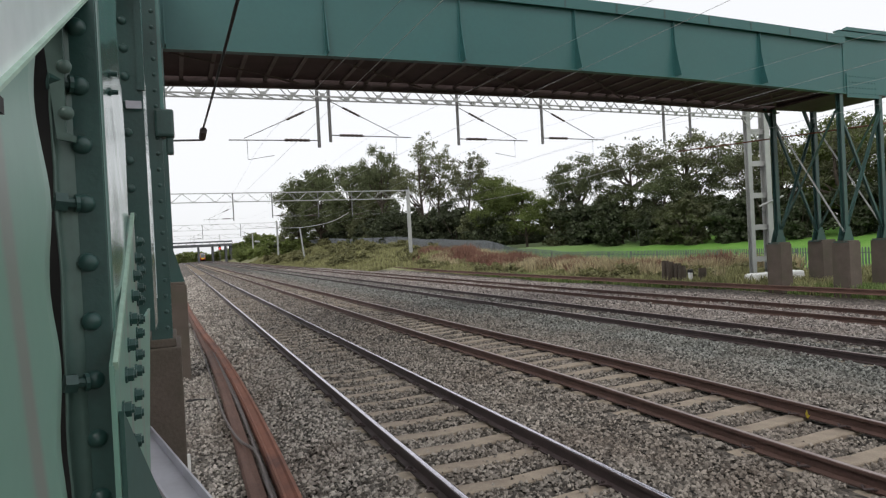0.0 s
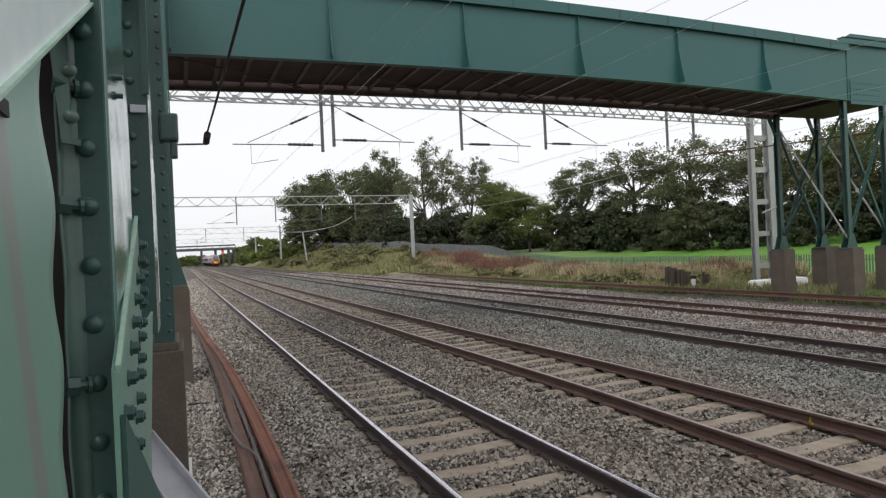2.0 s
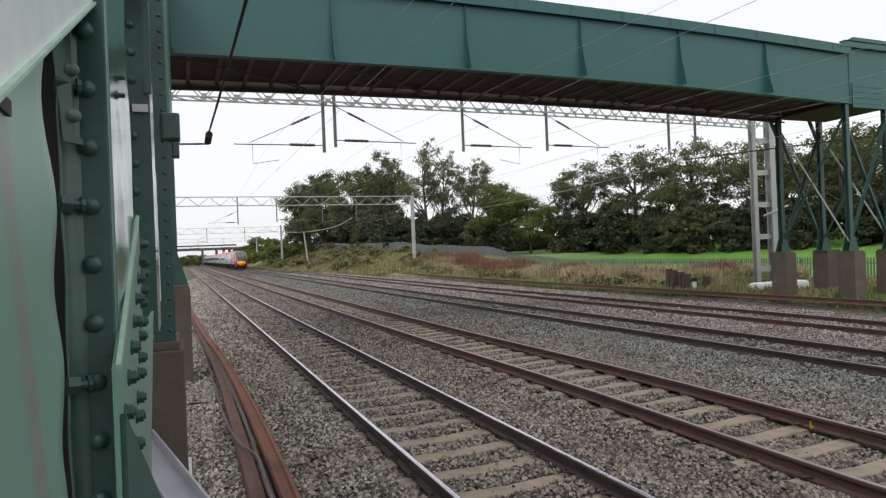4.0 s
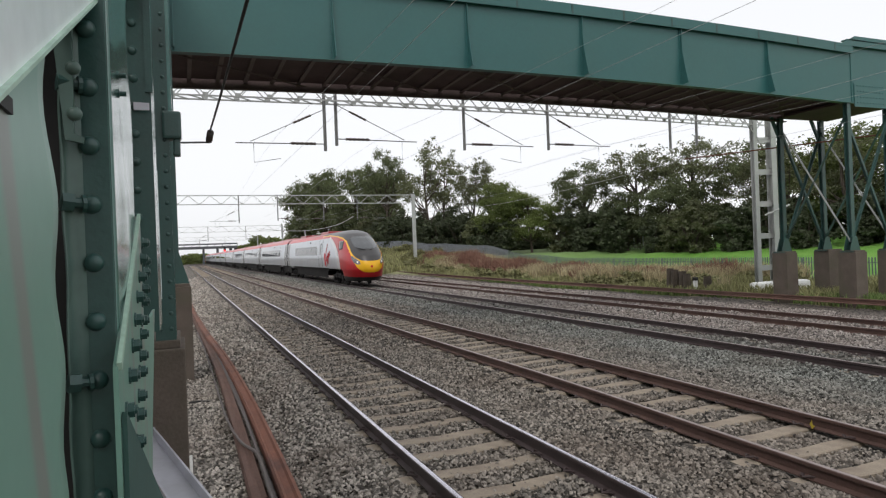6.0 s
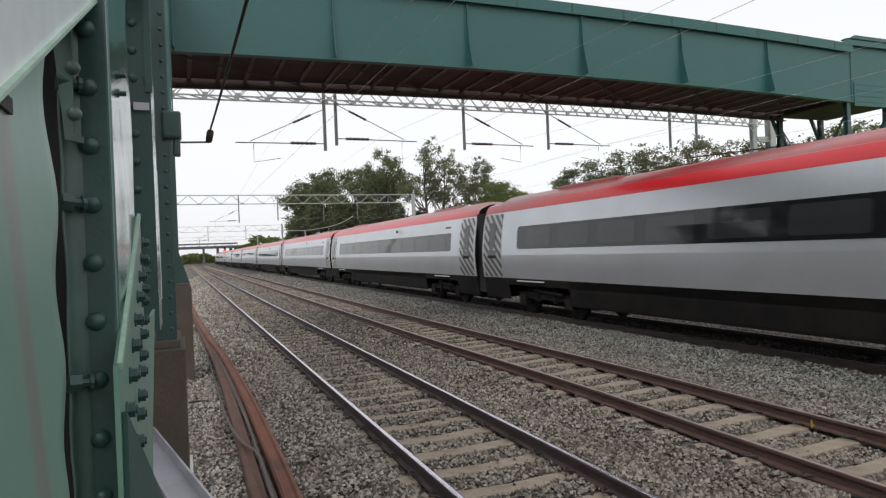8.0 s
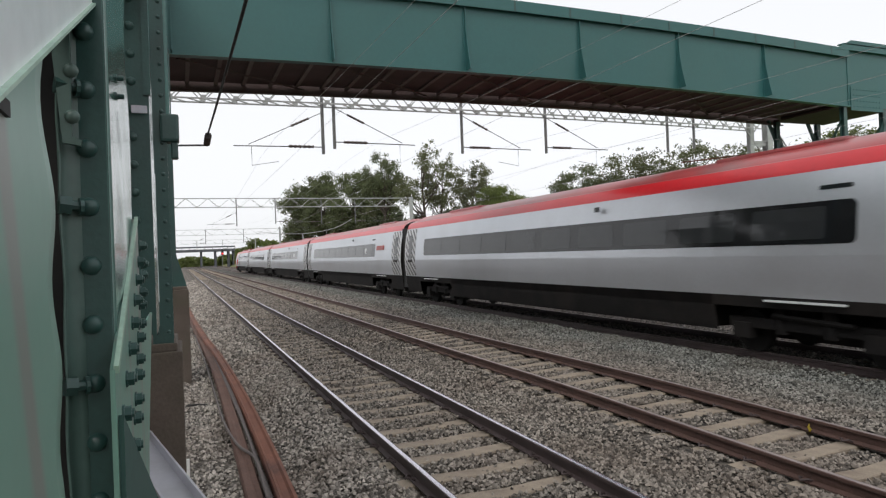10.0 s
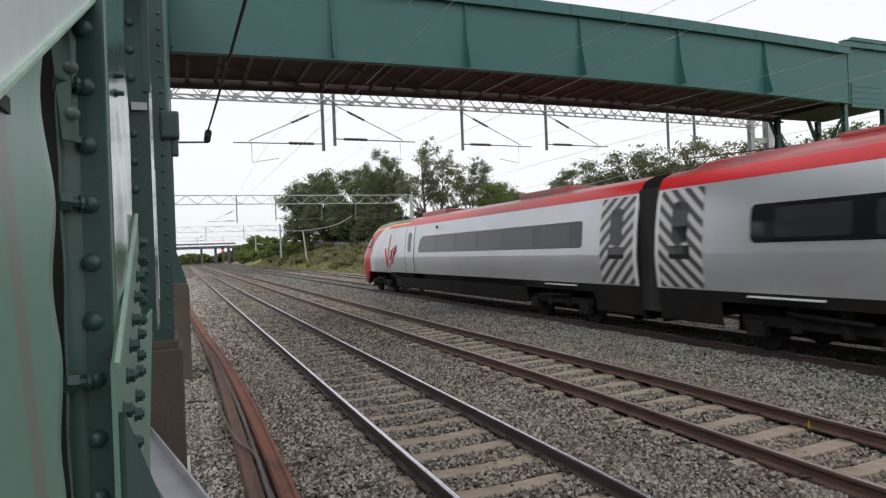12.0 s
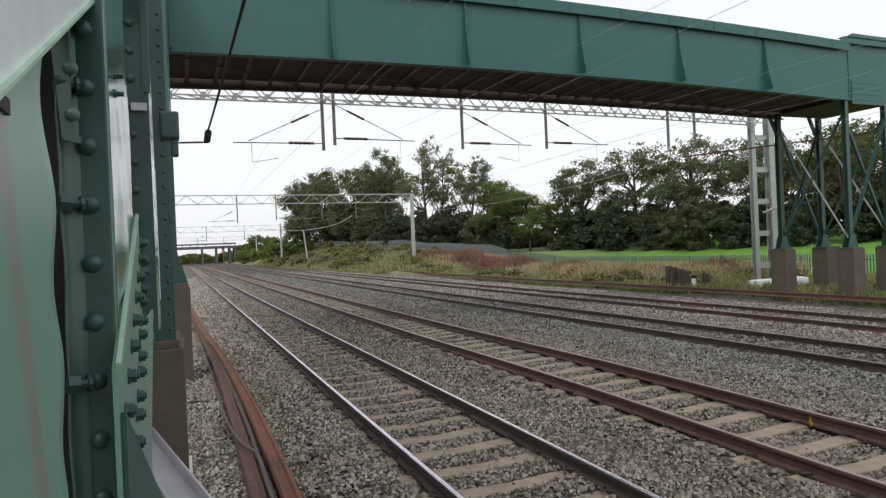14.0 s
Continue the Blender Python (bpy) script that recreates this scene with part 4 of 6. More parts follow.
def build_gantry(y, x0, x1, zb, zt, mast, drops, label, step=0.8, lattice_mast=True, arch=0.0):
    """A portal of two masts and a lattice boom, with its dropped arms."""
    g = thing("overhead_line_gantry", label, "gantry", "overhead line gantries")
    part("boom", lattice_boom(bmesh.new(), x0, x1, y, zb, zt, 0.6, step, arch), GALV, g)
    for x in (x0, x1):
        if x < 0:
            part("mast", box(bmesh.new(), x - 0.15, x + 0.15, y - 0.15, y + 0.15, -0.7, zt), GALV, g)
            continue
        base = ground_z(x, y) - 0.3
        if lattice_mast:
            for dx, dy, wd in ((0.4, -0.1, 0.17), (-0.5, 0.1, 0.12)):
                part("mast_post", h_section(bmesh.new(), x + dx, y + dy, base, zt + 0.1, wd, wd, 0.02), GALV, g)
            for k in range(6):
                z = 0.75 + 1.55 * k
                part("batten", beam(bmesh.new(), (x + 0.4, y - 0.16, z), (x - 0.5, y + 0.04, z), 0.015, 0.26), GALV, g)
            part("kicker", tube(bmesh.new(), [(x - 0.15, y - 0.1, 3.3), (x + 0.9, y - 0.6, 3.75)], 0.05, 8), GALV, g)
            part("haunch", beam(bmesh.new(), (x - 0.9, y, zb), (x + 0.1, y, zb - 1.1), 0.06, 0.06), GALV, g)
        else:
            part("mast_post", box(bmesh.new(), x - 0.18, x + 0.18, y - 0.18, y + 0.18, base, zt + 0.1), GALV, g)
    for x, zlow, side in drops:
        part("drop_tube", tube(bmesh.new(), [(x, y, zt), (x, y, zlow)], 0.06, 8), GALV_DARK, g)
        if not side:
            continue
        x2 = x + side * 3.1
        arm = part("registration_arm", tube(bmesh.new(), [(x, y, zlow + 0.25), (x2, y, zlow + 0.22)], 0.02, 6), GALV_DARK, g)
        ins = bmesh.new()
        tube(ins, [(x + side * (0.35 + 0.08 * k), y, zlow + 0.25) for k in range(12)], [0.04 if k % 2 else 0.058 for k in range(12)], 8)
        part("insulator", ins, PORC, arm, "brown ribbed insulator")
        part("stay_tube", tube(bmesh.new(), [(x, y, zlow + 1.5), (x + side * 2.6, y, zlow + 0.28)], 0.014, 6), GALV_DARK, g)
        ins = bmesh.new()
        tube(ins, [(x + side * (0.5 + 0.07 * k), y, zlow + 1.5 - 0.47 * (0.5 + 0.07 * k)) for k in range(10)], [0.032 if k % 2 else 0.048 for k in range(10)], 8)
        part("insulator", ins, PORC, arm)
        part("steady_arm", tube(bmesh.new(), [(x2 - side * 0.6, y, zlow + 0.22), (x2 - side * 0.6, y, zlow - 0.45), (x2 - side * 1.5, y, zlow - 0.3)], 0.011, 6), GALV_DARK, g)
    return g


build_gantry(23.0, -2.2, 26.4, 7.62, 8.2, True, [(4.94, 5.95, -1), (5.36, 6.15, 1), (10.45, 6.1, 1), (14.28, 6.2, 1), (20.7, 6.4, 0), (22.25, 6.6, 0)], "grey steel lattice portal gantry carrying arms over the tracks", 0.52, True, 0.13)
build_gantry(74.0, -2.5, 26.45, 8.08, 9.05, True, [(6.0, 6.0, -1), (10.2, 6.2, 1), (15.4, 6.1, -1), (19.4, 6.1, 1)], "grey steel lattice portal gantry beside dark trees", 1.1, False)
build_gantry(150.0, -3.0, 21.5, 8.0, 9.2, False, [(5.5, 6.0, -1), (13.5, 6.1, 1)], "distant pale lattice gantry across the tracks", 1.6, False)
build_gantry(225.0, -3.0, 24.0, 8.0, 9.2, False, [(5.5, 6.0, -1), (13.5, 6.1, 1)], "far-off pale lattice gantry across the tracks", 2.4, False)


def wire(name, label, pts, r):
    tagged(part(name, tube(bmesh.new(), pts, r, 5), BLACK if "black" in label else WIRE), label, "wire", "overhead wires")


def span(x, z_of, y0=-30, y1=225, n=60):
    return [(x, y0 + (y1 - y0) * k / n, z_of(y0 + (y1 - y0) * k / n)) for k in range(n + 1)]


def sag(y):
    """Catenary height: high at each gantry, low at mid-span."""
    for a, b in ((-28, 23), (23, 74), (74, 150), (150, 225)):
        if a <= y <= b:
            t = (y - a) / (b - a)
            return 6.25 - 3.6 * t * (1 - t) * 0.9
    return 6.25


for xt in TRACKS:
    wire("contact_wire", "thin contact wire strung above a track", span(xt, lambda y: 5.06), 0.0035)
    wire("catenary_wire", "sagging catenary wire above a track", span(xt, lambda y: max(sag(y), 5.3)), 0.003)
wire("feeder_cable", "black feeder cable ending at an insulator", [(0.95 - 0.0035 * k, -8 + k, 5.55 - 0.018 * k + 0.0010 * k * k) for k in range(28)], 0.026)
_t = thing("cable_insulator", "dark strain insulator on a short arm by the green column", "insulator")
part("insulator_body", tube(bmesh.new(), [(0.86, 19.0 + 0.09 * k, 5.74 - 0.005 * k) for k in range(12)], [0.06 if k % 2 else 0.1 for k in range(12)], 8), PORC, _t)
part("arm", tube(bmesh.new(), [(-0.2, 20.1, 5.62), (0.86, 20.1, 5.66)], 0.03, 6), GALV_DARK, _t)
wire("earth_wire", "pale earth wire along the masts", [(25.6, y, 6.9 - 0.9 * math.sin(math.pi * (y - 23) / 51)) for y in range(23, 75, 3)], 0.012)


# ---- the train ----
PROFILE = [(1.18, 0.36), (1.22, 0.5), (1.27, 0.85), (1.308, 1.17), (1.344, 1.5), (1.36, 1.7), (1.365, 1.88), (1.35, 2.1), (1.318, 2.44), (1.265, 2.78), (1.21, 3.05), (1.155, 3.26), (1.08, 3.42), (1.0, 3.5), (0.7, 3.62), (0.35, 3.67), (0.0, 3.68)]


def width_at(z):
    for (xa, za), (xb, zb) in zip(PROFILE, PROFILE[1:]):
        if za <= z <= zb:
            return xa + (xb - xa) * (z - za) / (zb - za)
    return PROFILE[0][0]


def shell(bm, z0, z1, y0, y1, off=0.0, sides=(-1, 1), inset=None):
    """The band of the body between two heights, along y."""
    zs = sorted({z0, z1, *[z for _, z in PROFILE if z0 < z < z1]})
    for s in sides:
        n = 2 if inset is None else 14
        cols = []
        for k in range(n):
            y = y0 + (y1 - y0) * k / (n - 1)
            cols.append([bm.verts.new((s * (width_at(z) + off), y, z)) for z in zs])
        for a, b in zip(cols, cols[1:]):
            for i in range(len(zs) - 1):
                f = (a[i], b[i], b[i + 1], a[i + 1])
                bm.faces.new(f if s > 0 else f[::-1])
    return bm


def panel(bm, s, y0, y1, z0, z1, off, r, n=6):
    """A rounded panel that follows the body side in level slices, with a returned edge. r: corner radii from the upper far corner round."""
    def ends(z):
        a, b = y0, y1
        for lowside, rr, up in ((True, r[1], True), (True, r[2], False), (False, r[0], True), (False, r[3], False)):
            d = (z - (z1 - rr)) if up else ((z0 + rr) - z)
            if rr > 0 and d > 0:
                cut = rr - math.sqrt(max(rr * rr - d * d, 0))
                if lowside:
                    a = y0 + cut
                else:
                    b = y1 - cut
        return a, b

    zs = {z0, z1, *[z for _, z in PROFILE if z0 < z < z1]}
    for rr in set(r):
        for k in range(n):
            c = rr * (1 - math.cos(math.pi / 2 * k / n))
            zs |= {z0 + c, z1 - c}
    zs = sorted(zs)
    rows = []
    for z in zs:
        a, b = ends(z)
        w = width_at(z)
        rows.append([bm.verts.new((s * (w + o), y, z)) for o, y in ((-0.01, a), (off, a), (off, b), (-0.01, b))])
    for p, q in zip(rows, rows[1:]):
        for k in range(3):
            bm.faces.new((p[k], p[k + 1], q[k + 1], q[k]))
    bm.faces.new(rows[0])
    bm.faces.new(rows[-1][::-1])
    bmesh.ops.recalc_face_normals(bm, faces=bm.faces)
    return bm


def roof(bm, y0, y1):
    xs = [(-x, z) for x, z in PROFILE if z >= 3.49] + [(x, z) for x, z in PROFILE[::-1] if z >= 3.49][1:]
    a = [bm.verts.new((x, y0, z)) for x, z in xs]
    b = [bm.verts.new((x, y1, z)) for x, z in xs]
    for k in range(len(xs) - 1):
        bm.faces.new((a[k], a[k + 1], b[k + 1], b[k])[::-1])
    return bm


def end_wall(bm, y):
    v = [bm.verts.new((x, y, z)) for x, z in PROFILE] + [bm.verts.new((-x, y, z)) for x, z in PROFILE[::-1][1:]]
    bm.faces.new(v)
    return bm


def add_bogie(parent, yc):
    bm = bmesh.new()
    for s in (-1, 1):
        beam(bm, (s * 1.02, yc - 1.7, 0.62), (s * 1.02, yc + 1.7, 0.62), 0.14, 0.2)
        for d in (-1.35, 1.35):
            box(bm, s * 1.05 - 0.12, s * 1.05 + 0.12, yc + d - 0.2, yc + d + 0.2, 0.32, 0.62)
        for d in (-0.5, 0.5):
            tube(bm, [(s * 1.02, yc + d, 0.45), (s * 1.02, yc + d, 0.95)], 0.13, 10)
        tube(bm, [(s * 1.15, yc - 1.0, 0.72), (s * 1.15, yc + 0.6, 0.8)], 0.05, 6)
    box(bm, -1.0, 1.0, yc - 0.25, yc + 0.25, 0.5, 0.72)
    b = part("bogie", bm, SKIRT, parent, "grimy dark bogie")
    for d in (-1.35, 1.35):
        w = bmesh.new()
        for s in (-1, 1):
            tube(w, [(s * 0.69, yc + d, 0.43), (s * 0.72, yc + d, 0.43), (s * 0.73, yc + d, 0.43), (s * 0.83, yc + d, 0.43)], [0.45, 0.45, 0.425, 0.42], 20)
        tube(w, [(-0.7, yc + d, 0.43), (0.7, yc + d, 0.43)], 0.09, 8)
        part("wheelset", w, SKIRT, b)


def car_common(c, y0, y1, window, doors, stripe0=None):
    """Body of a carriage from y0 to y1 in its own space."""
    # the side has a crease under the windows: the lower panel tucks in
    body = part("body", shell(shell(bmesh.new(), 1.17, 1.88, y0, y1), 1.88, 3.24, y0, y1), SILVER, c, smooth=True)
    part("red_stripe", shell(bmesh.new(), 3.24, 3.5, y0 if stripe0 is None else stripe0, y1), TRAIN_RED, body, "red stripe under the roof", True)
    part("roof", roof(bmesh.new(), y0, y1), TRAIN_ROOF, c, "dusty dull red roof", True)
    lower = bmesh.new()
    ys = [y0]
    shell(lower, 0.43, 1.17, y0 + (5.5 if stripe0 is None else 0.6), y1 - 5.5)
    shell(lower, 0.45, 0.95, y1 - 1.85, y1)
    if stripe0 is None:
        shell(lower, 0.45, 0.95, y0, y0 + 1.85)
    shell(lower, 0.95, 1.17, y0, y1)
    part("skirt", lower, SKIRT, c, "dark grimy underframe skirt")
    part("floor_pan", box(bmesh.new(), -1.2, 1.2, y0 + 0.05, y1 - 0.05, 0.95, 1.0), SKIRT, c)
    bm = box(bmesh.new(), -1.1, 1.1, y0 + 5.7, y1 - 5.7, 0.45, 0.9)
    part("equipment_case", bm, SKIRT, c)
    for s in (-1, 1):
        wy0, wy1, r = window
        band = part("window_band", panel(bmesh.new(), s, wy0, wy1, 2.06, 2.74, 0.006, r), GLASS, c, "long dark glazed window band")
        n = int((wy1 - wy0 - 0.9) // 1.75)
        step = (wy1 - wy0 - 0.7) / n
        for k in range(n):
            a = wy0 + 0.35 + step * k
            part("pane", panel(bmesh.new(), s, a + 0.2, a + step - 0.2, 2.14, 2.66, 0.011, (0.07,) * 4, 3), PANE, band)
        for dy0, dy1, striped in doors:
            d = part("door", panel(bmesh.new(), s, dy0, dy1, 1.2, 3.2, 0.012, (0.08,) * 4, 3), ZEBRA if striped else SILVER, c, "door with slanting dark stripes" if striped else "plain silver door")
            ym = (dy0 + dy1) / 2
            if striped:
                out = dy1 if dy1 > (y0 + y1) / 2 else dy0 - 0.09
                part("end_post", panel(bmesh.new(), s, out, out + 0.09, 1.18, 3.22, 0.014, (0.01,) * 4, 1), TRAIN_WHITE, c, "pale upright strip beside the striped door")
            part("door_window", panel(bmesh.new(), s, ym - 0.24, ym + 0.24, 2.1, 2.95, 0.02, (0.14,) * 4, 4), GLASS, d)
            if striped:
                part("door_panel", panel(bmesh.new(), s, ym - 0.32, ym + 0.32, 1.78, 2.05, 0.02, (0.03,) * 4, 2), GLASS, d)
            else:
                part("door_seal", panel(bmesh.new(), s, dy0 - 0.04, dy0, 1.2, 3.2, 0.016, (0.01,) * 4, 1), GLASS, d)
                part("door_seal", panel(bmesh.new(), s, dy1, dy1 + 0.04, 1.2, 3.2, 0.016, (0.01,) * 4, 1), GLASS, d)
    bm = bmesh.new()
    for s in (-1, 1):
        box(bm, s * 1.33 - 0.03, s * 1.33 + 0.03, (y0 + y1) / 2 - 3.2, (y0 + y1) / 2 - 3.05, 2.98, 3.1)
    part("side_lamp", bm, GLASS, c, "small dark side lamp")
    if stripe0 is None:
        add_bogie(c, y0 + 3.6)
    add_bogie(c, y1 - 3.9)
    for yc in (y1 - 3.4, *([y0 + 3.4] if stripe0 is None else [])):
        for s in (-1, 1):
            part("step_board", box(bmesh.new(), s * 1.36 - 0.03, s * 1.36 + 0.03, yc - 0.8, yc + 0.8, 1.08, 1.115), TRAIN_WHITE, c, "pale footboard under the body side")
        part("bogie_well", box(bmesh.new(), -0.35, 0.35, yc - 2.0, yc + 2.0, 0.25, 0.95), SKIRT, c)
    # roof pods
    for a, b in ((y0 + 3, y0 + 6), (y1 - 7, y1 - 4)):
        part("roof_pod", box(bmesh.new(), -0.6, 0.6, a, b, 3.55, 3.81, 0.05), TRAIN_ROOF, c)
    return body


CAR = 25.6


def build_car(window, with_pantograph=False):
    """A middle carriage, centred on its own origin; window: where its glazed band runs."""
    c = thing("train_carriage", "silver passenger train carriage with red roof stripe and dark window band", "train carriage", "carriages of the train")
    h = CAR / 2 - 0.32
    car_common(c, -h, h, (*window, (0.12, 0.12, 0.12, 0.12)), [(-h + 0.13, -h + 1.45, True), (h - 1.45, h - 0.13, True)])
    for y, s in ((-h, -1), (h, 1)):
        part("end_wall", end_wall(bmesh.new(), y), SKIRT, c)
        bm = bmesh.new()
        for k in range(4):
            box(bm, -1.22, 1.22, *sorted((y + s * 0.086 * k, y + s * (0.086 * k + 0.06))), 0.6, 3.3)
        part("gangway_bellows", bm, BLACK, c, "black folded gangway bellows")
    if window[0] > -9:
        for s in (-1, 1):
            part("window_sticker", panel(bmesh.new(), s, window[0] + 1.75, window[0] + 2.05, 2.24, 2.54, 0.018, (0.13,) * 4, 5), TRAIN_WHITE, c, "round white sticker on the glass")
    bm = bmesh.new()
    ring = [(-0.98, 3.5), (-0.9, 3.58), (-0.62, 3.72), (-0.3, 3.79), (0, 3.8), (0.3, 3.79), (0.62, 3.72), (0.9, 3.58), (0.98, 3.5)]
    ends = [[bm.verts.new((x, y, z if k in (1, 2) else 3.5 + (z - 3.5) * 0.25)) for x, z in ring] for k, y in enumerate((-h + 0.25, -h + 0.9, h - 0.9, h - 0.25))]
    for a, b in zip(ends, ends[1:]):
        for q in range(8):
            bm.faces.new((a[q], a[q + 1], b[q + 1], b[q]))
    bmesh.ops.recalc_face_normals(bm, faces=bm.faces)
    part("roof_fairing", bm, TRAIN_ROOF, c, "dusty curved roof fairing", smooth=True)
    for s in (-1, 1):
        part("label_bar", panel(bmesh.new(), s, window[0] + 0.1, window[0] + 0.7, 2.92, 2.99, 0.008, (0.02,) * 4, 2), GLASS, c, "small dark lettering bar")
    if with_pantograph:
        bm = bmesh.new()
        box(bm, -0.8, 0.8, -1.2, 1.2, 3.68, 3.76)
        tube(bm, [(-0.4, -0.9, 3.8), (0, 0.9, 4.35), (0, -0.6, 5.0)], 0.03, 6)
        tube(bm, [(0.4, -0.9, 3.8), (0, 0.9, 4.35)], 0.03, 6)
        tube(bm, [(-0.75, -0.6, 4.95), (-0.55, -0.6, 5.03), (0.55, -0.6, 5.03), (0.75, -0.6, 4.95)], 0.025, 6)
        part("pantograph", bm, GALV_DARK, c, "raised single-arm pantograph")
    taller(c)
    return c


def along(table, v):
    """Straight-line reading of a short table."""
    if v <= table[0][0]:
        return table[0][1]
    for (a, pa), (b, pb) in zip(table, table[1:]):
        if v <= b:
            return pa + (pb - pa) * (v - a) / (b - a)
    return table[-1][1]


# setback of the nose's middle line by height; hood border and lower yellow border by setback
TIP_LINE = ((0.36, 0.42), (0.5, 0.26), (0.7, 0.13), (0.95, 0.04), (1.2, 0.0), (1.42, 0.01), (1.66, 0.09), (1.98, 0.32), (2.34, 0.76), (2.7, 1.31), (3.05, 1.95), (3.4, 2.75), (3.6, 3.6), (3.68, 4.5))
HOOD_LINE = ((0, 1.62), (0.3, 1.68), (0.5, 1.75), (0.8, 1.9), (1.2, 2.1), (1.8, 2.48), (2.6, 2.92), (3.4, 3.15), (4.6, 3.3), (7.3, 3.44))
YELLOW_LINE = ((0, 0.9), (0.15, 0.95), (0.3, 1.05), (0.5, 1.23), (0.8, 1.58), (1.0, 1.8), (1.2, 1.96), (1.8, 2.36), (2.6, 2.83), (3.4, 3.07), (4.6, 3.23), (7.3, 3.37), (8, 3.4))


def nose_x(s, z):
    """Half width of the nose skin at a setback and a height."""
    sc = along(TIP_LINE, z)
    u = min(max((s - sc) / min(2.8, 6.9 - sc), 0.0), 1.0)
    return width_at(z) * (1 - (1 - u) ** 2.25) ** (1 / 2.25)


def on_nose(s, z, side, out, y_tip):
    """A point of the skin at a setback and a height, pushed outwards by some metres."""
    s = max(s, along(TIP_LINE, z) + 0.004)
    e = 0.03
    x = nose_x(s, z)
    dxs, dxz = (nose_x(s + e, z) - x) / e, (nose_x(s, z + e) - x) / e
    n = Vector((1.0, -dxs, -dxz)).normalized()
    return Vector((side * (x + n.x * out), y_tip + s + n.y * out, z + n.z * out))


def build_end_car(window, length, red_back, back_sweep, d):
    """An end carriage: flat end at +y, nose tip at -y end; origin at the coupling."""
    c = thing("train_end_carriage", "silver driving carriage with red sides, yellow nose and dark windscreen", "train carriage", "carriages of the train")
    y_tip, y_end, y_nose = -length, -0.32, -length + 7.2
    car_common(c, y_nose, y_end, (*window, (0.12, 0.55, 0.05, 0.12)), [(y_end - 1.45, y_end - 0.13, True), (-17.75 + d, -16.55 + d, False)], y_nose)
    part("end_wall", end_wall(bmesh.new(), y_end), SKIRT, c)
    bm = bmesh.new()
    for k in range(4):
        box(bm, -1.22, 1.22, y_end + 0.086 * k, y_end + 0.086 * k + 0.06, 0.6, 3.3)
    part("gangway_bellows", bm, BLACK, c, "black folded gangway bellows")
    # nose skin with its paint borders
    zs = [0.36 + 3.32 * (1 - (1 - k / 64) ** 1.35) for k in range(65)]
    ts = [(k / 60) ** 2.1 for k in range(61)]
    verts, borders = [], {k: [] for k in ("stripe", "pale", "red", "yellow", "dark", "low")}
    for side in (1, -1):
        for z0 in zs:
            sc = along(TIP_LINE, z0)
            for t in ts:
                s = sc + (7.2 - sc) * t
                z = max(z0, 0.36 + 0.76 * smooth01(2.5, 3.0, s))
                verts.append((side * nose_x(s, z0), y_tip + s, z))
                edge = red_back + back_sweep * max(0.0, (z - 1.15) / 2.0) ** 2.8
                borders["dark"].append(z - along(HOOD_LINE, s))
                borders["yellow"].append(min(z - along(YELLOW_LINE, s), 7.4 - s))
                borders["red"].append(min(edge - s, z - 0.5))
                borders["pale"].append(min(edge + 0.85 - s, z - 1.12))
                borders["stripe"].append(z0 - 3.24)
                borders["low"].append(max(min(s - edge, 1.12 - z), 0.6 + 0.03 * s - z))
    w, h = len(ts), len(zs)
    faces = []
    for q in (0, 1):
        o = q * w * h
        for j in range(h - 1):
            for i in range(w - 1):
                f = (o + j * w + i, o + j * w + i + 1, o + (j + 1) * w + i + 1, o + (j + 1) * w + i)
                faces.append(f if q == 0 else f[::-1])
    me = raw_mesh("nose_shell", verts, faces, NOSE, True)
    for k, values in borders.items():
        at = me.attributes.new(k, "FLOAT", "POINT")
        at.data.foreach_set("value", values)
    bm = bmesh.new()
    bm.from_mesh(me)
    bmesh.ops.remove_doubles(bm, verts=list(bm.verts), dist=0.002)
    bm.to_mesh(me)
    bm.free()
    sh = new("nose_shell", me)
    sh.parent = c
    tagged(sh, "glossy red, yellow and black painted nose")
    # windscreen laid just proud of the hood
    bm = bmesh.new()
    rows = []
    for j in range(20):
        z = 2.36 + 0.82 * j / 19
        sc = along(TIP_LINE, z)
        side_s = sc
        while along(HOOD_LINE, side_s) < z - 0.17 and side_s < 4.2:
            side_s += 0.02
        side_s = max(sc + 0.1, side_s - 0.5 * max(0.0, (j - 14) / 5) ** 2)
        row = []
        for i in range(25):
            q = -1 + i / 12
            row.append(bm.verts.new(on_nose(sc + (side_s - sc) * q * q, z + 0.12 * q * q * (1 - j / 19), 1 if q > 0 else -1 if q < 0 else 0, 0.014, y_tip)))
        rows.append(row)
    for a, b2 in zip(rows, rows[1:]):
        for i in range(24):
            bm.faces.new((a[i], a[i + 1], b2[i + 1], b2[i]))
    bmesh.ops.recalc_face_normals(bm, faces=bm.faces)
    part("windscreen", bm, SCREEN, c, "raked windscreen mirroring the bright sky", smooth=True)
    # headlights, wipers, side window, badge
    for s in (-1, 1):
        bm = bmesh.new()
        edge_pts = [(0.3, 1.46), (0.5, 1.43), (0.8, 1.56), (1.1, 1.8), (1.22, 1.97), (1.0, 1.93), (0.65, 1.77), (0.38, 1.63)]
        vv = [bm.verts.new(on_nose(a, b2, s, 0.016, y_tip)) for a, b2 in edge_pts]
        ww = [bm.verts.new(on_nose(a, b2, s, -0.05, y_tip)) for a, b2 in edge_pts]
        mid = bm.verts.new(on_nose(0.68, 1.66, s, 0.03, y_tip))
        n = len(edge_pts)
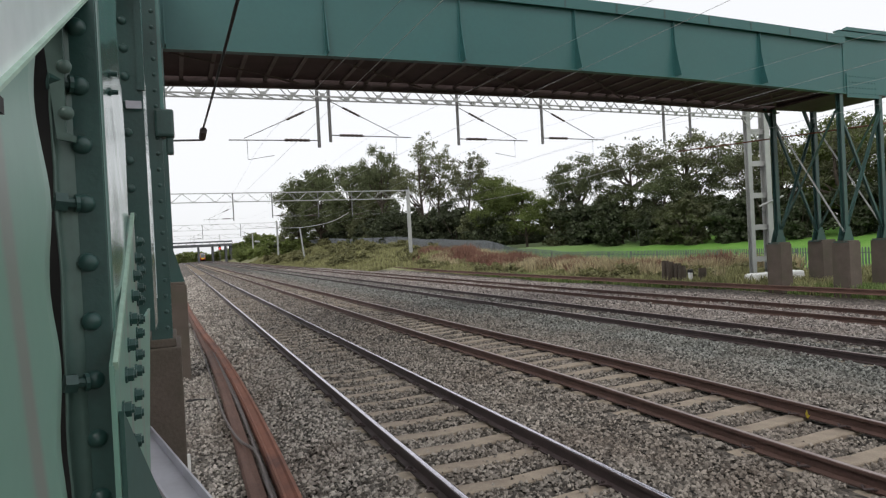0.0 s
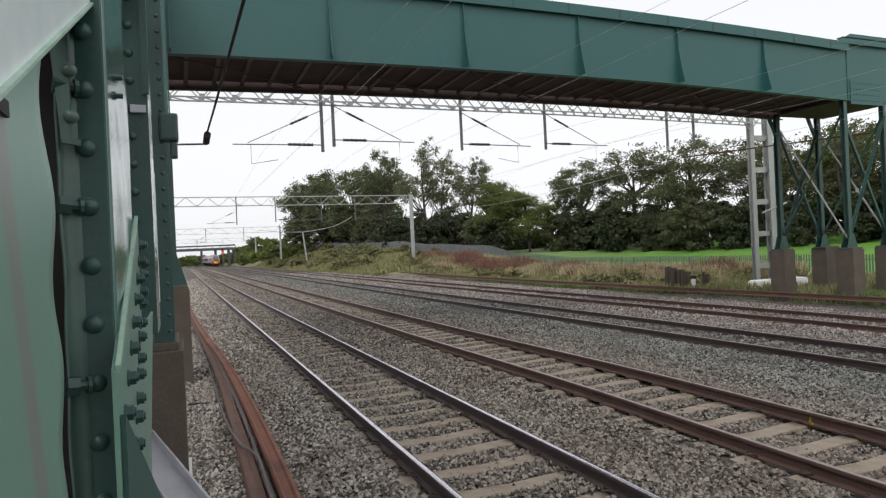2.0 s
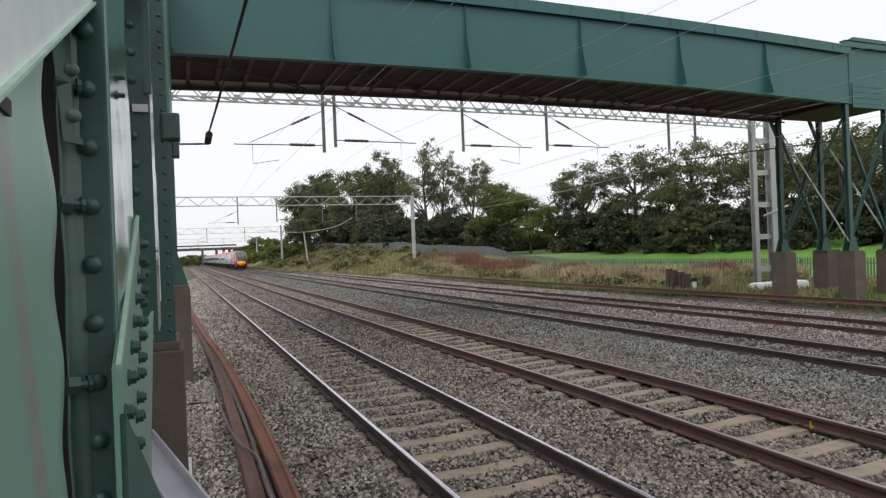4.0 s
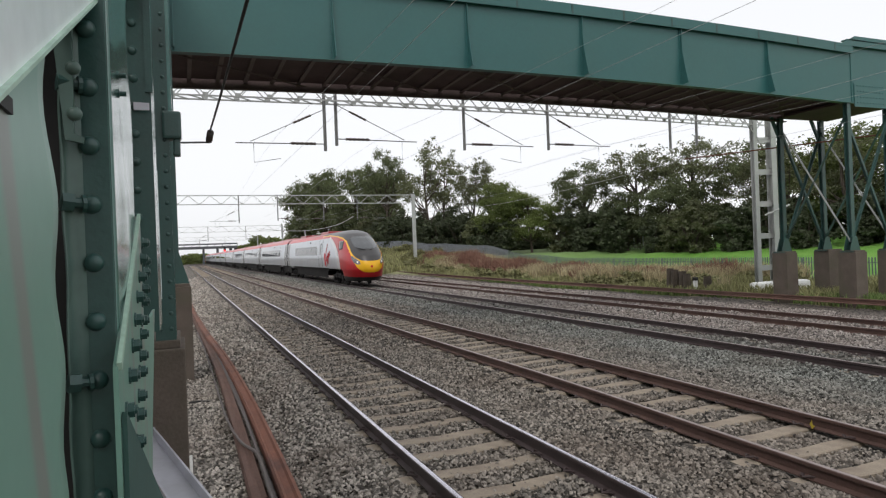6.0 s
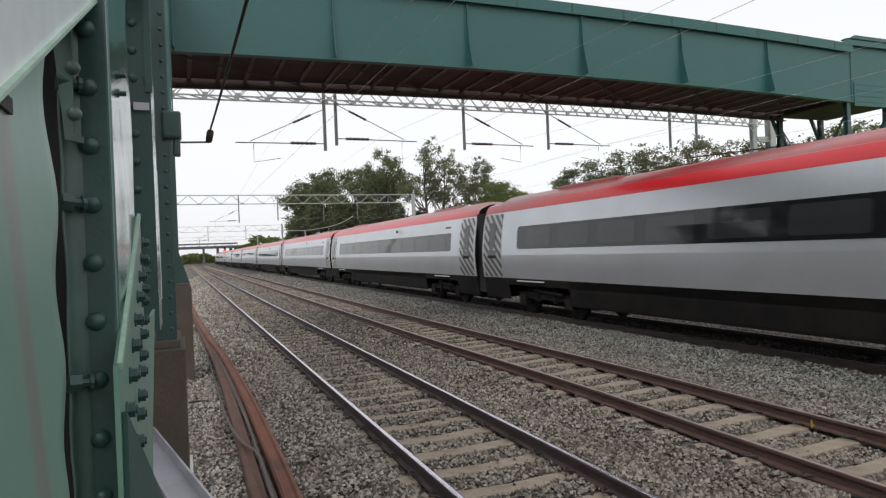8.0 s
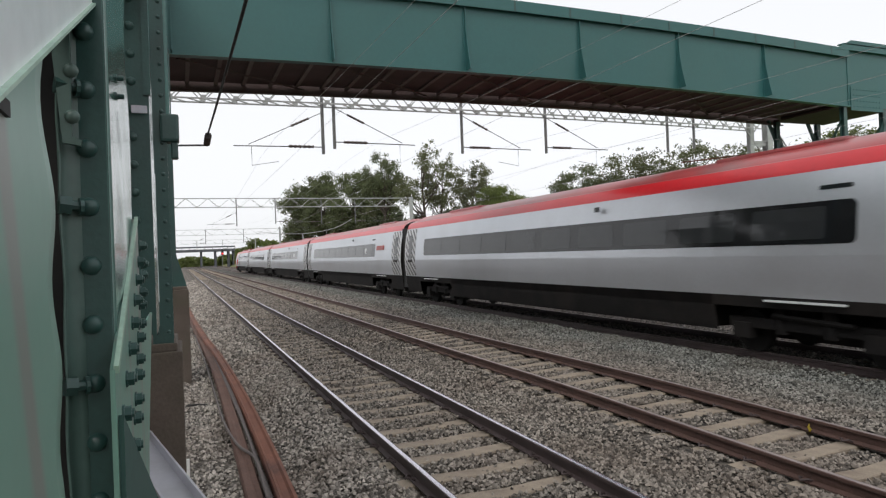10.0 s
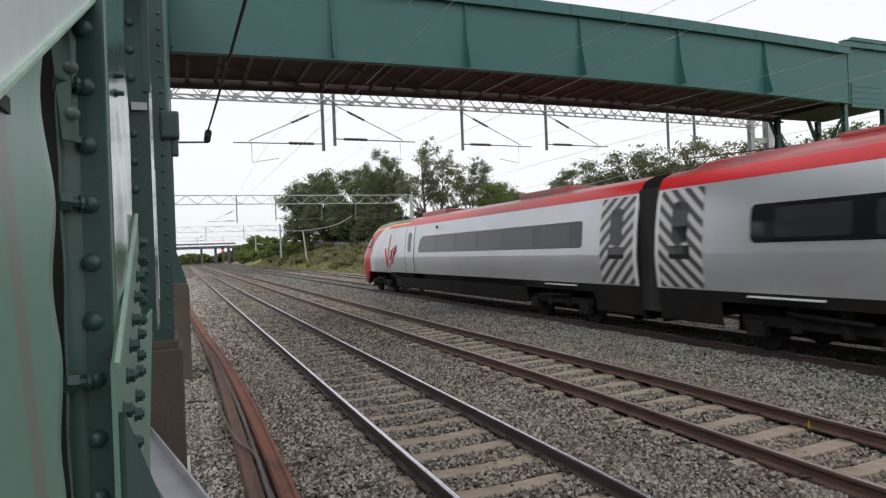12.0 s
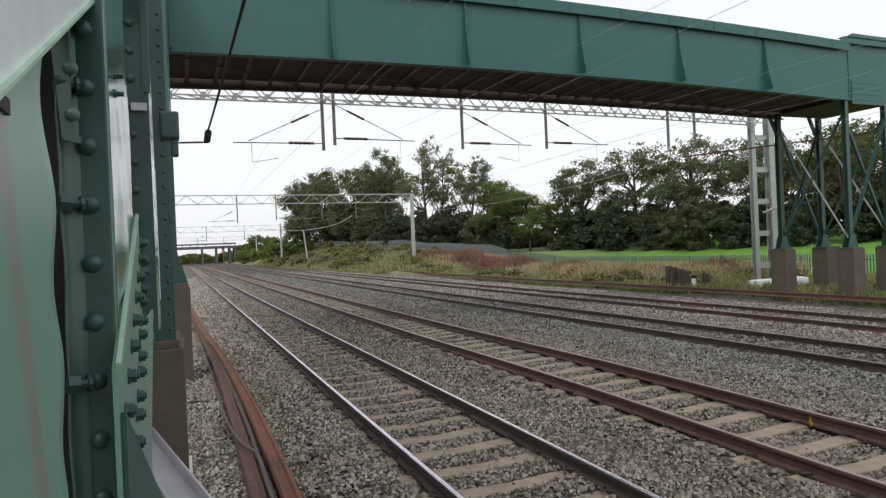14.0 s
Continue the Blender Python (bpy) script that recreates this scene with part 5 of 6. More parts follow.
        for k in range(n):
            bm.faces.new((vv[k], vv[(k + 1) % n], mid))
            bm.faces.new((vv[k], ww[k], ww[(k + 1) % n], vv[(k + 1) % n]))
        bmesh.ops.recalc_face_normals(bm, faces=bm.faces)
        h = part("headlight", bm, LENS, c, "clear swept headlight cluster")
        for a, b2, rad in ((0.5, 1.57, 0.06), (0.85, 1.74, 0.055)):
            part("reflector", tube(bmesh.new(), [on_nose(a, b2, s, 0.01, y_tip), on_nose(a, b2, s, 0.035, y_tip)], [rad, rad * 0.8], 12), (HEADLAMP if d < 0 else GALV) if a < 0.6 else GALV_DARK, h)
    for x0, x1 in ((0.25, -0.35), (-0.2, -0.75)):
        bm = bmesh.new()
        tube(bm, [(x0, y_tip + 0.72, 2.31), ((x0 + x1) / 2 - 0.12, y_tip + 0.9, 2.42), (x1, y_tip + 1.15, 2.5)], [0.03, 0.025, 0.015], 5)
        part("wiper", bm, BLACK, c)
    for s in (-1, 1):
        bm = bmesh.new()
        grid = []
        for i in range(7):
            row = []
            for j in range(7):
                a, b2 = i / 6, j / 6
                row.append(bm.verts.new(on_nose(2.72 + 0.82 * a + 0.22 * b2, 2.36 + 0.06 * (1 - a) + (0.5 + 0.1 * a) * b2, s, 0.014, y_tip)))
            grid.append(row)
        for r0, r1 in zip(grid, grid[1:]):
            for j in range(6):
                bm.faces.new((r0[j], r1[j], r1[j + 1], r0[j + 1]))
        bmesh.ops.recalc_face_normals(bm, faces=bm.faces)
        cab = part("cab_window", bm, PANE, c, "dark cab side window", smooth=True)
        rim = cab.modifiers.new("thickness", "SOLIDIFY")
        rim.thickness, rim.offset = 0.02, -1
        part("cab_door_seam", tube(bmesh.new(), [on_nose(3.85, 2.0 + 0.11 * k, s, 0.0, y_tip) for k in range(9)], 0.014, 5), BLACK, c)
        # plain red slanted emblem strokes on the silver side
        for a, b, wdt in (((-20.97, 2.3), (-20.7, 1.42), 0.1), ((-20.68, 1.45), (-20.22, 2.95), 0.06), ((-20.22, 1.72), (-20.02, 2.2), 0.07), ((-19.97, 1.75), (-19.75, 2.28), 0.07), ((-19.72, 1.55), (-19.45, 2.35), 0.07), ((-19.38, 2.02), (-19.2, 2.45), 0.07), ((-20.45, 1.36), (-19.0, 2.25), 0.05)):
            if s < 0:
                a, b = (-39.8 - a[0], a[1] - 0.1), (-39.8 - b[0], b[1] - 0.1)
            a, b = (a[0] + d, a[1]), (b[0] + d, b[1])
            bm = bmesh.new()
            n = 5
            for k in range(n):
                y0, z0 = a[0] + (b[0] - a[0]) * k / n, a[1] + (b[1] - a[1]) * k / n
                y1, z1 = a[0] + (b[0] - a[0]) * (k + 1) / n, a[1] + (b[1] - a[1]) * (k + 1) / n
                beam(bm, (s * (width_at(z0) + 0.003), y0, z0), (s * (width_at(z1) + 0.003), y1, z1), 0.008, wdt, (1, 0, 0))
            part("emblem_stroke", bm, TRAIN_RED, c, "plain slanted red emblem stroke")
    part("bogie_well", box(bmesh.new(), -0.4, 0.4, y_tip + 2.6, y_tip + 7.2, 0.25, 1.1), SKIRT, c)
    for s in (-1, 1):
        part("yellow_line", shell(bmesh.new(), 3.37, 3.44, y_nose, y_nose + 2.6, 0.006, (s,)), TRAIN_YELLOW, c, "thin yellow line under the black hood", True)
        part("hood_tail", shell(bmesh.new(), 3.44, 3.66, y_nose, y_nose + 2.6, 0.008, (s,)), HOOD, c, "black end of the hood on the roof", True)
    add_bogie(c, y_tip + 4.8)
    part("nose_badge", tube(bmesh.new(), [(0, y_tip - 0.012, 1.3), (0, y_tip + 0.06, 1.3)], 0.08, 12), TRAIN_RED, c, "small red round badge")
    taller(c)
    return c


def taller(c):
    """Bring the carriage body above its sill to its full height."""
    for o in c.children_recursive:
        for v in o.data.vertices:
            if v.co.z > 1.17:
                v.co.z = 1.17 + (v.co.z - 1.17) * 1.085


def build_train():
    """Eleven coupled carriages in order from the leading one."""
    h = CAR / 2
    first = build_end_car((-16.2, -5.3), 27.5, 3.4, 2.9, -0.3)
    last = build_end_car((-15.6, -2.6), 27.1, 3.4, 2.0, 0.3)
    plain = build_car((-h + 2.7, h - 2.9))
    long_end = build_car((-h + 4.9, h - 3.0))
    used, mids = set(), []
    for k in range(9):
        kind = long_end if k in (0, 6, 7, 8) else plain
        mids.append(copy_thing(kind, pose(0, 0, 0)) if kind.name in used else kind)
        used.add(kind.name)
    m = material("red_display_panel", (0.32, 0.045, 0.035), 0.4, vary=0.25, scale=6)
    part("display_panel", panel(bmesh.new(), -1, -9.6, -8.25, 2.5, 2.74, 0.05, (0.03,) * 4, 3), m, mids[6], "dull red panel beside the windows")
    part("window_sticker", panel(bmesh.new(), -1, h - 6.0, h - 5.66, 2.36, 2.7, 0.04, (0.16,) * 4, 5), TRAIN_WHITE, mids[8], "round white sticker on the glass")
    return [first, *mids, last]


TRAIN = build_train()
# seconds and place along the line of the coupling behind the leading carriage
COUPLING = ((5.5, 92.0), (6.0, 68.0), (6.5, 43.9), (7.0, 18.5), (7.5, -5.2), (8.0, -30.0), (10.5, -147.4), (11.0, -171.9), (11.5, -194.3), (12.0, -218.5), (12.5, -240.5))


def train_gap(t):
    if t <= 5.5:
        return 92.3 - 47.8 * (t - 5.5)
    if t >= 12.5:
        return -240.2 - 46.0 * (t - 12.5)
    for (ta, a), (tb, b) in zip(COUPLING, COUPLING[1:]):
        if ta <= t <= tb:
            return 0.3 + a + (b - a) * (t - ta) / (tb - ta)


# ---- verge, fence, trees ----
def leaf_points(rng, centres, radii, counts, size, squash=0.6):
    """Small three-cornered leaves scattered about clump centres."""
    c = np.repeat(centres, counts, 0)
    r = np.repeat(radii, counts)[:, None]
    m = len(c)
    o = c + rng.normal(size=(m, 3)) * r * np.array((0.55, 0.55, 0.55 * squash))
    u = rng.normal(size=(m, 3))
    u /= np.linalg.norm(u, axis=1)[:, None]
    v = np.cross(u, rng.normal(size=(m, 3)))
    v /= np.linalg.norm(v, axis=1)[:, None]
    sz = size * rng.uniform(0.6, 1.4, (m, 1))
    return np.stack([o - u * sz, o + u * sz * 0.6 + v * sz * 0.75, o + u * sz * 0.6 - v * sz * 0.75], 1).reshape(-1, 3)


def leaf_mesh_of(name, co, mat):
    n = len(co) // 3
    me = bpy.data.meshes.new(name)
    me.vertices.add(3 * n)
    me.vertices.foreach_set("co", co.ravel())
    me.loops.add(3 * n)
    me.loops.foreach_set("vertex_index", np.arange(3 * n))
    me.polygons.add(n)
    me.polygons.foreach_set("loop_start", np.arange(0, 3 * n, 3))
    me.update(calc_edges=True)
    me.materials.append(mat)
    return me


def leaf_mesh(name, seed, spread, clumps, per, size, mat, flat=1.0, base=0.25):
    """A low crown of many small leaves in uneven clumps with gaps between them; unit: metres."""
    rng = np.random.default_rng(seed)
    w, h = spread
    p = rng.uniform(-1, 1, (clumps * 6, 3))
    q = np.linalg.norm(p, axis=1)
    p = p[(q > 0.35) & (q < 1.0) & (p[:, 2] > -0.75)][:clumps]
    lump = 0.8 + 0.35 * np.sin(3 * np.arctan2(p[:, 1], p[:, 0]) + seed) * (1 - np.abs(p[:, 2]))
    c = np.stack([p[:, 0] * w * lump, p[:, 1] * w * lump, h * (base + (1 - base) * (p[:, 2] + 0.75) / 1.75)], 1)
    radii = rng.uniform(0.07, 0.14, len(c)) * (w + h * 0.3)
    return leaf_mesh_of(name, leaf_points(rng, c, radii, (per * rng.uniform(0.5, 1.4, len(c))).astype(int), size, 0.75 * flat), mat)


def grow_tree(seed, h, w, base, limbs, twigs, per, clump, size, mat, top_heavy=1.0):
    """A branching tree: trunk, limbs that reach into the crown, twigs, and a leaf clump at each twig's end. Returns trunk and crown meshes."""
    rng = np.random.default_rng(seed)
    bm = bmesh.new()
    r = 0.02 * h
    lean = rng.normal(0, 0.03 * h, 2)
    trunk = [(0, 0, -0.6), (0, 0, 0.4), (lean[0] * 0.3, lean[1] * 0.3, h * 0.3), (lean[0] * 0.8, lean[1] * 0.8, h * 0.55), (lean[0], lean[1], h * 0.82)]
    tube(bm, trunk, [r * 1.7, r, r * 0.85, r * 0.6, r * 0.15], 7)
    zc, rz = h * (1 + base) / 2, h * (1 - base) / 2
    tips, radii = [], []
    for k in range(limbs):
        a = 2.4 * k + rng.uniform(-0.4, 0.4)
        f = rng.uniform(-0.75, 0.9) if k else 0.95
        f = f + (1 - f) * 0.35 * (top_heavy - 1)
        reach = math.sqrt(max(1 - f * f, 0.06)) * rng.uniform(0.5, 0.9)
        end = np.array((lean[0] * 0.7 + math.cos(a) * w / 2 * reach, lean[1] * 0.7 + math.sin(a) * w / 2 * reach, zc + rz * f * 0.85))
        z0 = min(max(end[2] - w * rng.uniform(0.25, 0.5), h * 0.18), h * 0.75)
        t = z0 / (h * 0.82)
        start = np.array((lean[0] * t, lean[1] * t, z0))
        mid = start * 0.45 + end * 0.55 + np.array((0, 0, -0.05 * w))
        tube(bm, [start, mid, end], [r * 0.42, r * 0.27, r * 0.1], 5)
        for q in range(twigs):
            d = rng.normal(size=3) * np.array((1, 1, 0.65))
            d = d / np.linalg.norm(d) * w * rng.uniform(0.08, 0.2)
            tip = end + d
            if q % 2 == 0:
                tube(bm, [end * 0.8 + mid * 0.2, tip], [r * 0.11, r * 0.03], 3, False)
            tips.append(tip)
            radii.append(clump * rng.uniform(0.6, 1.3))
    me = bpy.data.meshes.new("trunk")
    bm.to_mesh(me)
    bm.free()
    me.materials.append(BARK)
    tips, radii = np.array(tips), np.array(radii)
    counts = (per * (radii / clump) ** 2 * rng.uniform(0.6, 1.3, len(tips))).astype(int)
    return me, leaf_mesh_of("crown", leaf_points(rng, tips, radii, counts, size), mat)


def build_trees():
    h0, w0 = 14.0, 10.0
    kinds = []
    for k, (base, limbs, twigs, per, clump, size, mat, top, label) in enumerate((
            (0.16, 26, 6, 150, 1.15, 0.17, LEAF_A, 1.0, "dense dark-leaved broad tree by the field edge"),
            (0.64, 14, 6, 85, 0.8, 0.14, LEAF_C, 1.0, "tall tree with a flat spreading crown and bare lower trunk"),
            (0.3, 17, 5, 75, 0.75, 0.14, LEAF_C, 1.0, "thin-crowned tree with sky showing through its limbs"),
            (0.12, 28, 6, 140, 1.05, 0.15, LEAF_B, 1.0, "full fresh-green leafy tree by the railway fence"),
            (0.4, 18, 6, 110, 0.85, 0.15, LEAF_A, 1.6, "tall tree with a dense leafy top over open limbs"))):
        t = thing("tree", label, "tree", "trees beyond the fence")
        tm, cm = grow_tree(11 + k, h0, w0, base, limbs, twigs, per, clump, size, mat, top)
        for nm, me in (("trunk", tm), ("crown", cm)):
            new(nm, me).parent = t
        kinds.append(t)
    # x, y, height, width, kind
    spots = [(26.8, 152, 17.0, 10, 0), (31, 147, 18.0, 11, 0), (34.3, 131, 17.0, 10, 0), (35.6, 115, 18.0, 7.5, 4), (37.5, 118, 15.5, 8, 2), (34.9, 91, 16.2, 8.5, 2), (37.5, 92, 14.8, 7.5, 2), (38.6, 84, 13.2, 7, 2), (40.4, 82, 13.2, 6.5, 2), (37.4, 71.5, 9.2, 6.0, 3), (40.2, 69.5, 7.6, 6.2, 3), (29.3, 140, 15.5, 9, 0), (38, 126, 15, 9, 0),
             (45.6, 65.8, 10.4, 6.6, 4), (44.2, 68, 7.6, 5, 2), (49.2, 60.5, 11.0, 9.5, 1), (53.4, 56.6, 11.3, 9.5, 1), (46.8, 59.5, 6.8, 6, 0), (52.4, 53.2, 6.9, 6.5, 0), (49.2, 54.8, 7.8, 6.6, 0), (53.6, 48.5, 9.2, 5.5, 2), (57, 50, 10.2, 8.5, 4), (55.5, 44.7, 9.6, 8.5, 2), (54, 38.1, 9.0, 8, 2), (59, 42, 10.4, 9, 3), (57, 33, 9.0, 9, 0), (64, 50, 8, 10, 0)]
    for i, (x, y, h, w, k) in enumerate(spots):
        m = pose(x, y, ground_z(x, y), 0, 0, 57 * i)
        t = kinds[k] if not any(q[4] == k for q in spots[:i]) else copy_thing(kinds[k], m)
        t.matrix_basis = m @ Matrix.Diagonal((w / w0, w / w0, h / h0, 1))
    # hedge of bushes along the foot of the trees
    bush = thing("bush", "dense dark green bush in the hedge", "bush", "hedge bushes")
    new("leaves", leaf_mesh("leaves", 40, (2.4, 5.2), 78, 76, 0.175, HEDGE, base=-0.05)).parent = bush
    for k in range(6):
        part("stem", tube(bmesh.new(), [(0, 0, -0.3), (0.5 * math.cos(k), 0.5 * math.sin(k), 1.5), (1.3 * math.cos(k), 1.3 * math.sin(k), 3.4)], [0.08, 0.06, 0.02], 5), BARK, bush)
    rng = random.Random(8)
    line = [(26 + 1.8 * k, 172 - 3.2 * k) for k in range(7)] + [(34 + 0.26 * k, 150 - 1.9 * k) for k in range(40)] + [(46 + 1.9 * k, 77 - 2.9 * k) for k in range(17)] + [(43 + 0.85 * k, 68 - 3.2 * k) for k in range(6)] + [(47.5 + 0.75 * k, 49 - 3.6 * k) for k in range(7)] + [(32.8 + 0.22 * k, 124 - 3.1 * k) for k in range(18)]
    pale_bush = thing("bush", "olive green bush in the hedge", "bush", "hedge bushes")
    new("leaves", leaf_mesh("leaves", 44, (2.2, 4.6), 58, 72, 0.17, LEAF_C, base=-0.05)).parent = pale_bush
    for k in range(5):
        part("stem", tube(bmesh.new(), [(0, 0, -0.3), (0.5 * math.cos(k), 0.5 * math.sin(k), 1.5), (1.2 * math.cos(k), 1.2 * math.sin(k), 3.0)], [0.08, 0.06, 0.02], 5), BARK, pale_bush)
    for i, (x, y) in enumerate(line):
        x, y = x + rng.uniform(-1, 1), y + rng.uniform(-1, 1)
        k = rng.uniform(0.55, 1.15) * (1.15 if x < 42 else 1.0)
        m = pose(x, y, ground_z(x, y), 0, 0, rng.uniform(0, 360))
        b = (bush, pale_bush)[i] if i < 2 else copy_thing(pale_bush if rng.random() < 0.3 else bush, m)
        b.matrix_basis = m @ Matrix.Diagonal((k * 1.15, k * 1.15, k, 1))
    # far scrub on the bank, towards the bridge in the distance
    far = thing("far_scrub_bush", "far-off scrub bush on the railway bank", "bush", "far scrub")
    new("leaves", leaf_mesh("leaves", 41, (4.5, 6.0), 60, 50, 0.35, LEAF_B, base=0.0)).parent = far
    spots = [((20.5 if y > 185 else 23.5) + rng.uniform(0, 5), y, 1.0) for y in range(150, 388, 7)] + [(-22 + 3.6 * q, 335 + rng.uniform(-12, 12), 1.25) for q in range(16)] + [(34 + 5 * q, 300 + 9 * q, 2.0) for q in range(7)]
    for i, (x, y, big) in enumerate(spots):
        m = pose(x, y, ground_z(x, y) - 0.3, 0, 0, rng.uniform(0, 360))
        b = far if i == 0 else copy_thing(far, m)
        k = rng.uniform(0.45, 0.85) * big
        b.matrix_basis = m @ Matrix.Diagonal((k, k, k * 0.9, 1))


build_trees()


def build_brambles():
    """Low bramble clumps over the bank, and unseen trees added on the near side to darken what the carriage windows
    mirror.
    """
    rng = random.Random(21)
    b0 = thing("bramble_bush", "low green bramble clump on the railway bank", "bush", "bank brambles")
    lf = new("leaves", leaf_mesh("leaves", 61, (1.3, 1.5), 46, 80, 0.085, BRAMBLE, base=-0.1))
    lf.parent = b0
    spots = [(rng.uniform(23, 30.5), rng.uniform(52, 150)) for k in range(46)] + [(rng.uniform(23.5, 30), rng.uniform(22, 50)) for k in range(16)] + [(rng.uniform(22.6, 25), rng.uniform(26, 60)) for k in range(22)] + [(rng.uniform(20.2, 23), rng.uniform(85, 165)) for k in range(16)]
    for i, (x, y) in enumerate(spots):
        k = rng.uniform(0.45, 0.9) * (1.5 if y > 75 else 1.0)
        m = pose(x, y, ground_z(x, y) - 0.1, 0, 0, rng.uniform(0, 360))
        b = b0 if i == 0 else copy_thing(b0, m)
        b.matrix_basis = m @ Matrix.Diagonal((k * 1.3, k * 1.3, k * 0.9, 1))
    # out-of-view trees, added only as something dark for the windows to reflect
    t0 = [o for o in scene.objects if o.name == "tree"][0]
    for i in range(9):
        x, y = -15 + rng.uniform(-1.5, 1.5), -34 + 8.0 * i
        m = pose(x, y, ground_z(x, y), 0, 0, 40 * i)
        t = tagged(copy_thing(t0, m), "unseen tree added to darken the window reflections", group="near trees")
        k = rng.uniform(0.85, 1.1)
        t.matrix_basis = m @ Matrix.Diagonal((k * 1.05, k * 1.05, k, 1))


build_brambles()


def blades(name, seed, count, xr, yr, h, wdt, mat, label, dens=None):
    """Tufts of narrow blades standing on the ground."""
    rng = np.random.default_rng(seed)
    verts, faces = [], []
    for k in range(count):
        x, y = rng.uniform(*xr), yr[0] + (yr[1] - yr[0]) * rng.uniform() ** 1.3
        d = noise.noise(Vector((x * 0.35, y * 0.22, seed)))
        if dens is not None and d < dens:
            continue
        z = ground_z(x, y) - 0.03
        for b in range(5):
            a = rng.uniform(0, 6.28)
            ln = h * rng.uniform(0.5, 1.15) * (0.8 + 0.6 * d)
            lx, ly = rng.normal(0, 0.22, 2) * ln
            bx, by = x + rng.normal(0, 0.1), y + rng.normal(0, 0.1)
            ca, sa = math.cos(a) * wdt / 2, math.sin(a) * wdt / 2
            n0 = len(verts)
            verts += [(bx - ca, by - sa, z), (bx + ca, by + sa, z), (bx + lx * 0.5 + ca, by + ly * 0.5 + sa, z + ln * 0.65), (bx + lx * 0.5 - ca, by + ly * 0.5 - sa, z + ln * 0.65), (bx + lx, by + ly, z + ln)]
            faces += [(n0, n0 + 1, n0 + 2, n0 + 3), (n0 + 3, n0 + 2, n0 + 4)]
    tagged(new(name, raw_mesh(name, verts, faces, mat)), label, "grass", kind="stuff")


blades("verge_grass", 1, 14000, (21.9, 30.5), (16, 62), 0.62, 0.045, GRASS_A, "rough green grass on the railway verge")
blades("bank_grass", 2, 8000, (22.2, 31), (50, 190), 0.75, 0.1, GRASS_A, "rough green grass on the far railway bank")
blades("dry_grass", 3, 14000, (23.5, 30.5), (24, 62), 1.2, 0.035, GRASS_B, "tall dry straw-coloured grass on the verge", 0.1)
blades("dock_stems", 4, 6000, (24, 30), (28, 72), 1.25, 0.05, DOCK, "rusty brown dock seed stems on the verge", 0.16)
blades("dock_patch", 6, 2600, (24.5, 29), (47, 62), 1.35, 0.06, DOCK, "dense rusty dock patch on the bank")
blades("bank_edge_grass", 7, 3500, (18.9, 22.6), (68, 190), 0.55, 0.11, GRASS_A, "short rough grass at the foot of the far bank")
blades("trackside_weeds", 5, 3600, (21.75, 23.6), (14, 46), 0.42, 0.035, WEED, "low green weeds beside the ballast")


def build_fence():
    f = thing("palisade_fence", "grey-green steel palisade fence along the railway boundary", "fence")
    x = 31.2
    bm = bmesh.new()
    v = [bm.verts.new((dx, dy, z)) for dx in (-0.012, 0.012) for dy, z in ((-0.035, 0.05), (0.035, 0.05), (0.035, 1.38), (0, 1.45), (-0.035, 1.38))]
    bm.faces.new(v[:5][::-1])
    bm.faces.new(v[5:])
    for k in range(5):
        bm.faces.new((v[k], v[(k + 1) % 5], v[5 + (k + 1) % 5], v[5 + k]))
    bmesh.ops.recalc_face_normals(bm, faces=bm.faces)
    me = bpy.data.meshes.new("pale")
    bm.to_mesh(me)
    bm.free()
    me.materials.append(PALE)
    far = bmesh.new()
    y, k = 14.0, 0
    while y < 190:
        z = ground_z(x, y)
        if k < 290:
            p = new("pale", me)
            p.parent = f
            p.matrix_basis = pose(x, y, z)
            y += 0.155
        else:
            box(far, x - 0.012, x + 0.012, y - 0.05, y + 0.05, z, z + 1.45)
            y += 0.2
        k += 1
    tagged(part("far_pales", far, PALE_FAR, f), kind="stuff")
    ys = [14 + 2.75 * k for k in range(65)]
    for a, b in zip(ys, ys[1:]):
        za, zb = ground_z(x, a), ground_z(x, b)
        part("post", box(bmesh.new(), x + 0.02, x + 0.1, a - 0.04, a + 0.04, za - 0.2, za + 1.35), PALE, f)
        for h in (0.3, 1.15):
            part("cross_rail", beam(bmesh.new(), (x + 0.03, a, za + h), (x + 0.03, b, zb + h), 0.03, 0.05), PALE, f)


build_fence()


# ---- rusty rails, cables and small things by the line ----
def smooth_path(pts, n=6):
    out = []
    for i in range(len(pts) - 1):
        p0, p1, p2, p3 = (Vector(pts[min(max(j, 0), len(pts) - 1)]) for j in (i - 1, i, i + 1, i + 2))
        for k in range(n):
            t = k / n
            out.append(0.5 * ((2 * p1) + (p2 - p0) * t + (2 * p0 - 5 * p1 + 4 * p2 - p3) * t * t + (3 * p1 - p0 - 3 * p2 + p3) * t ** 3))
    return out + [Vector(pts[-1])]


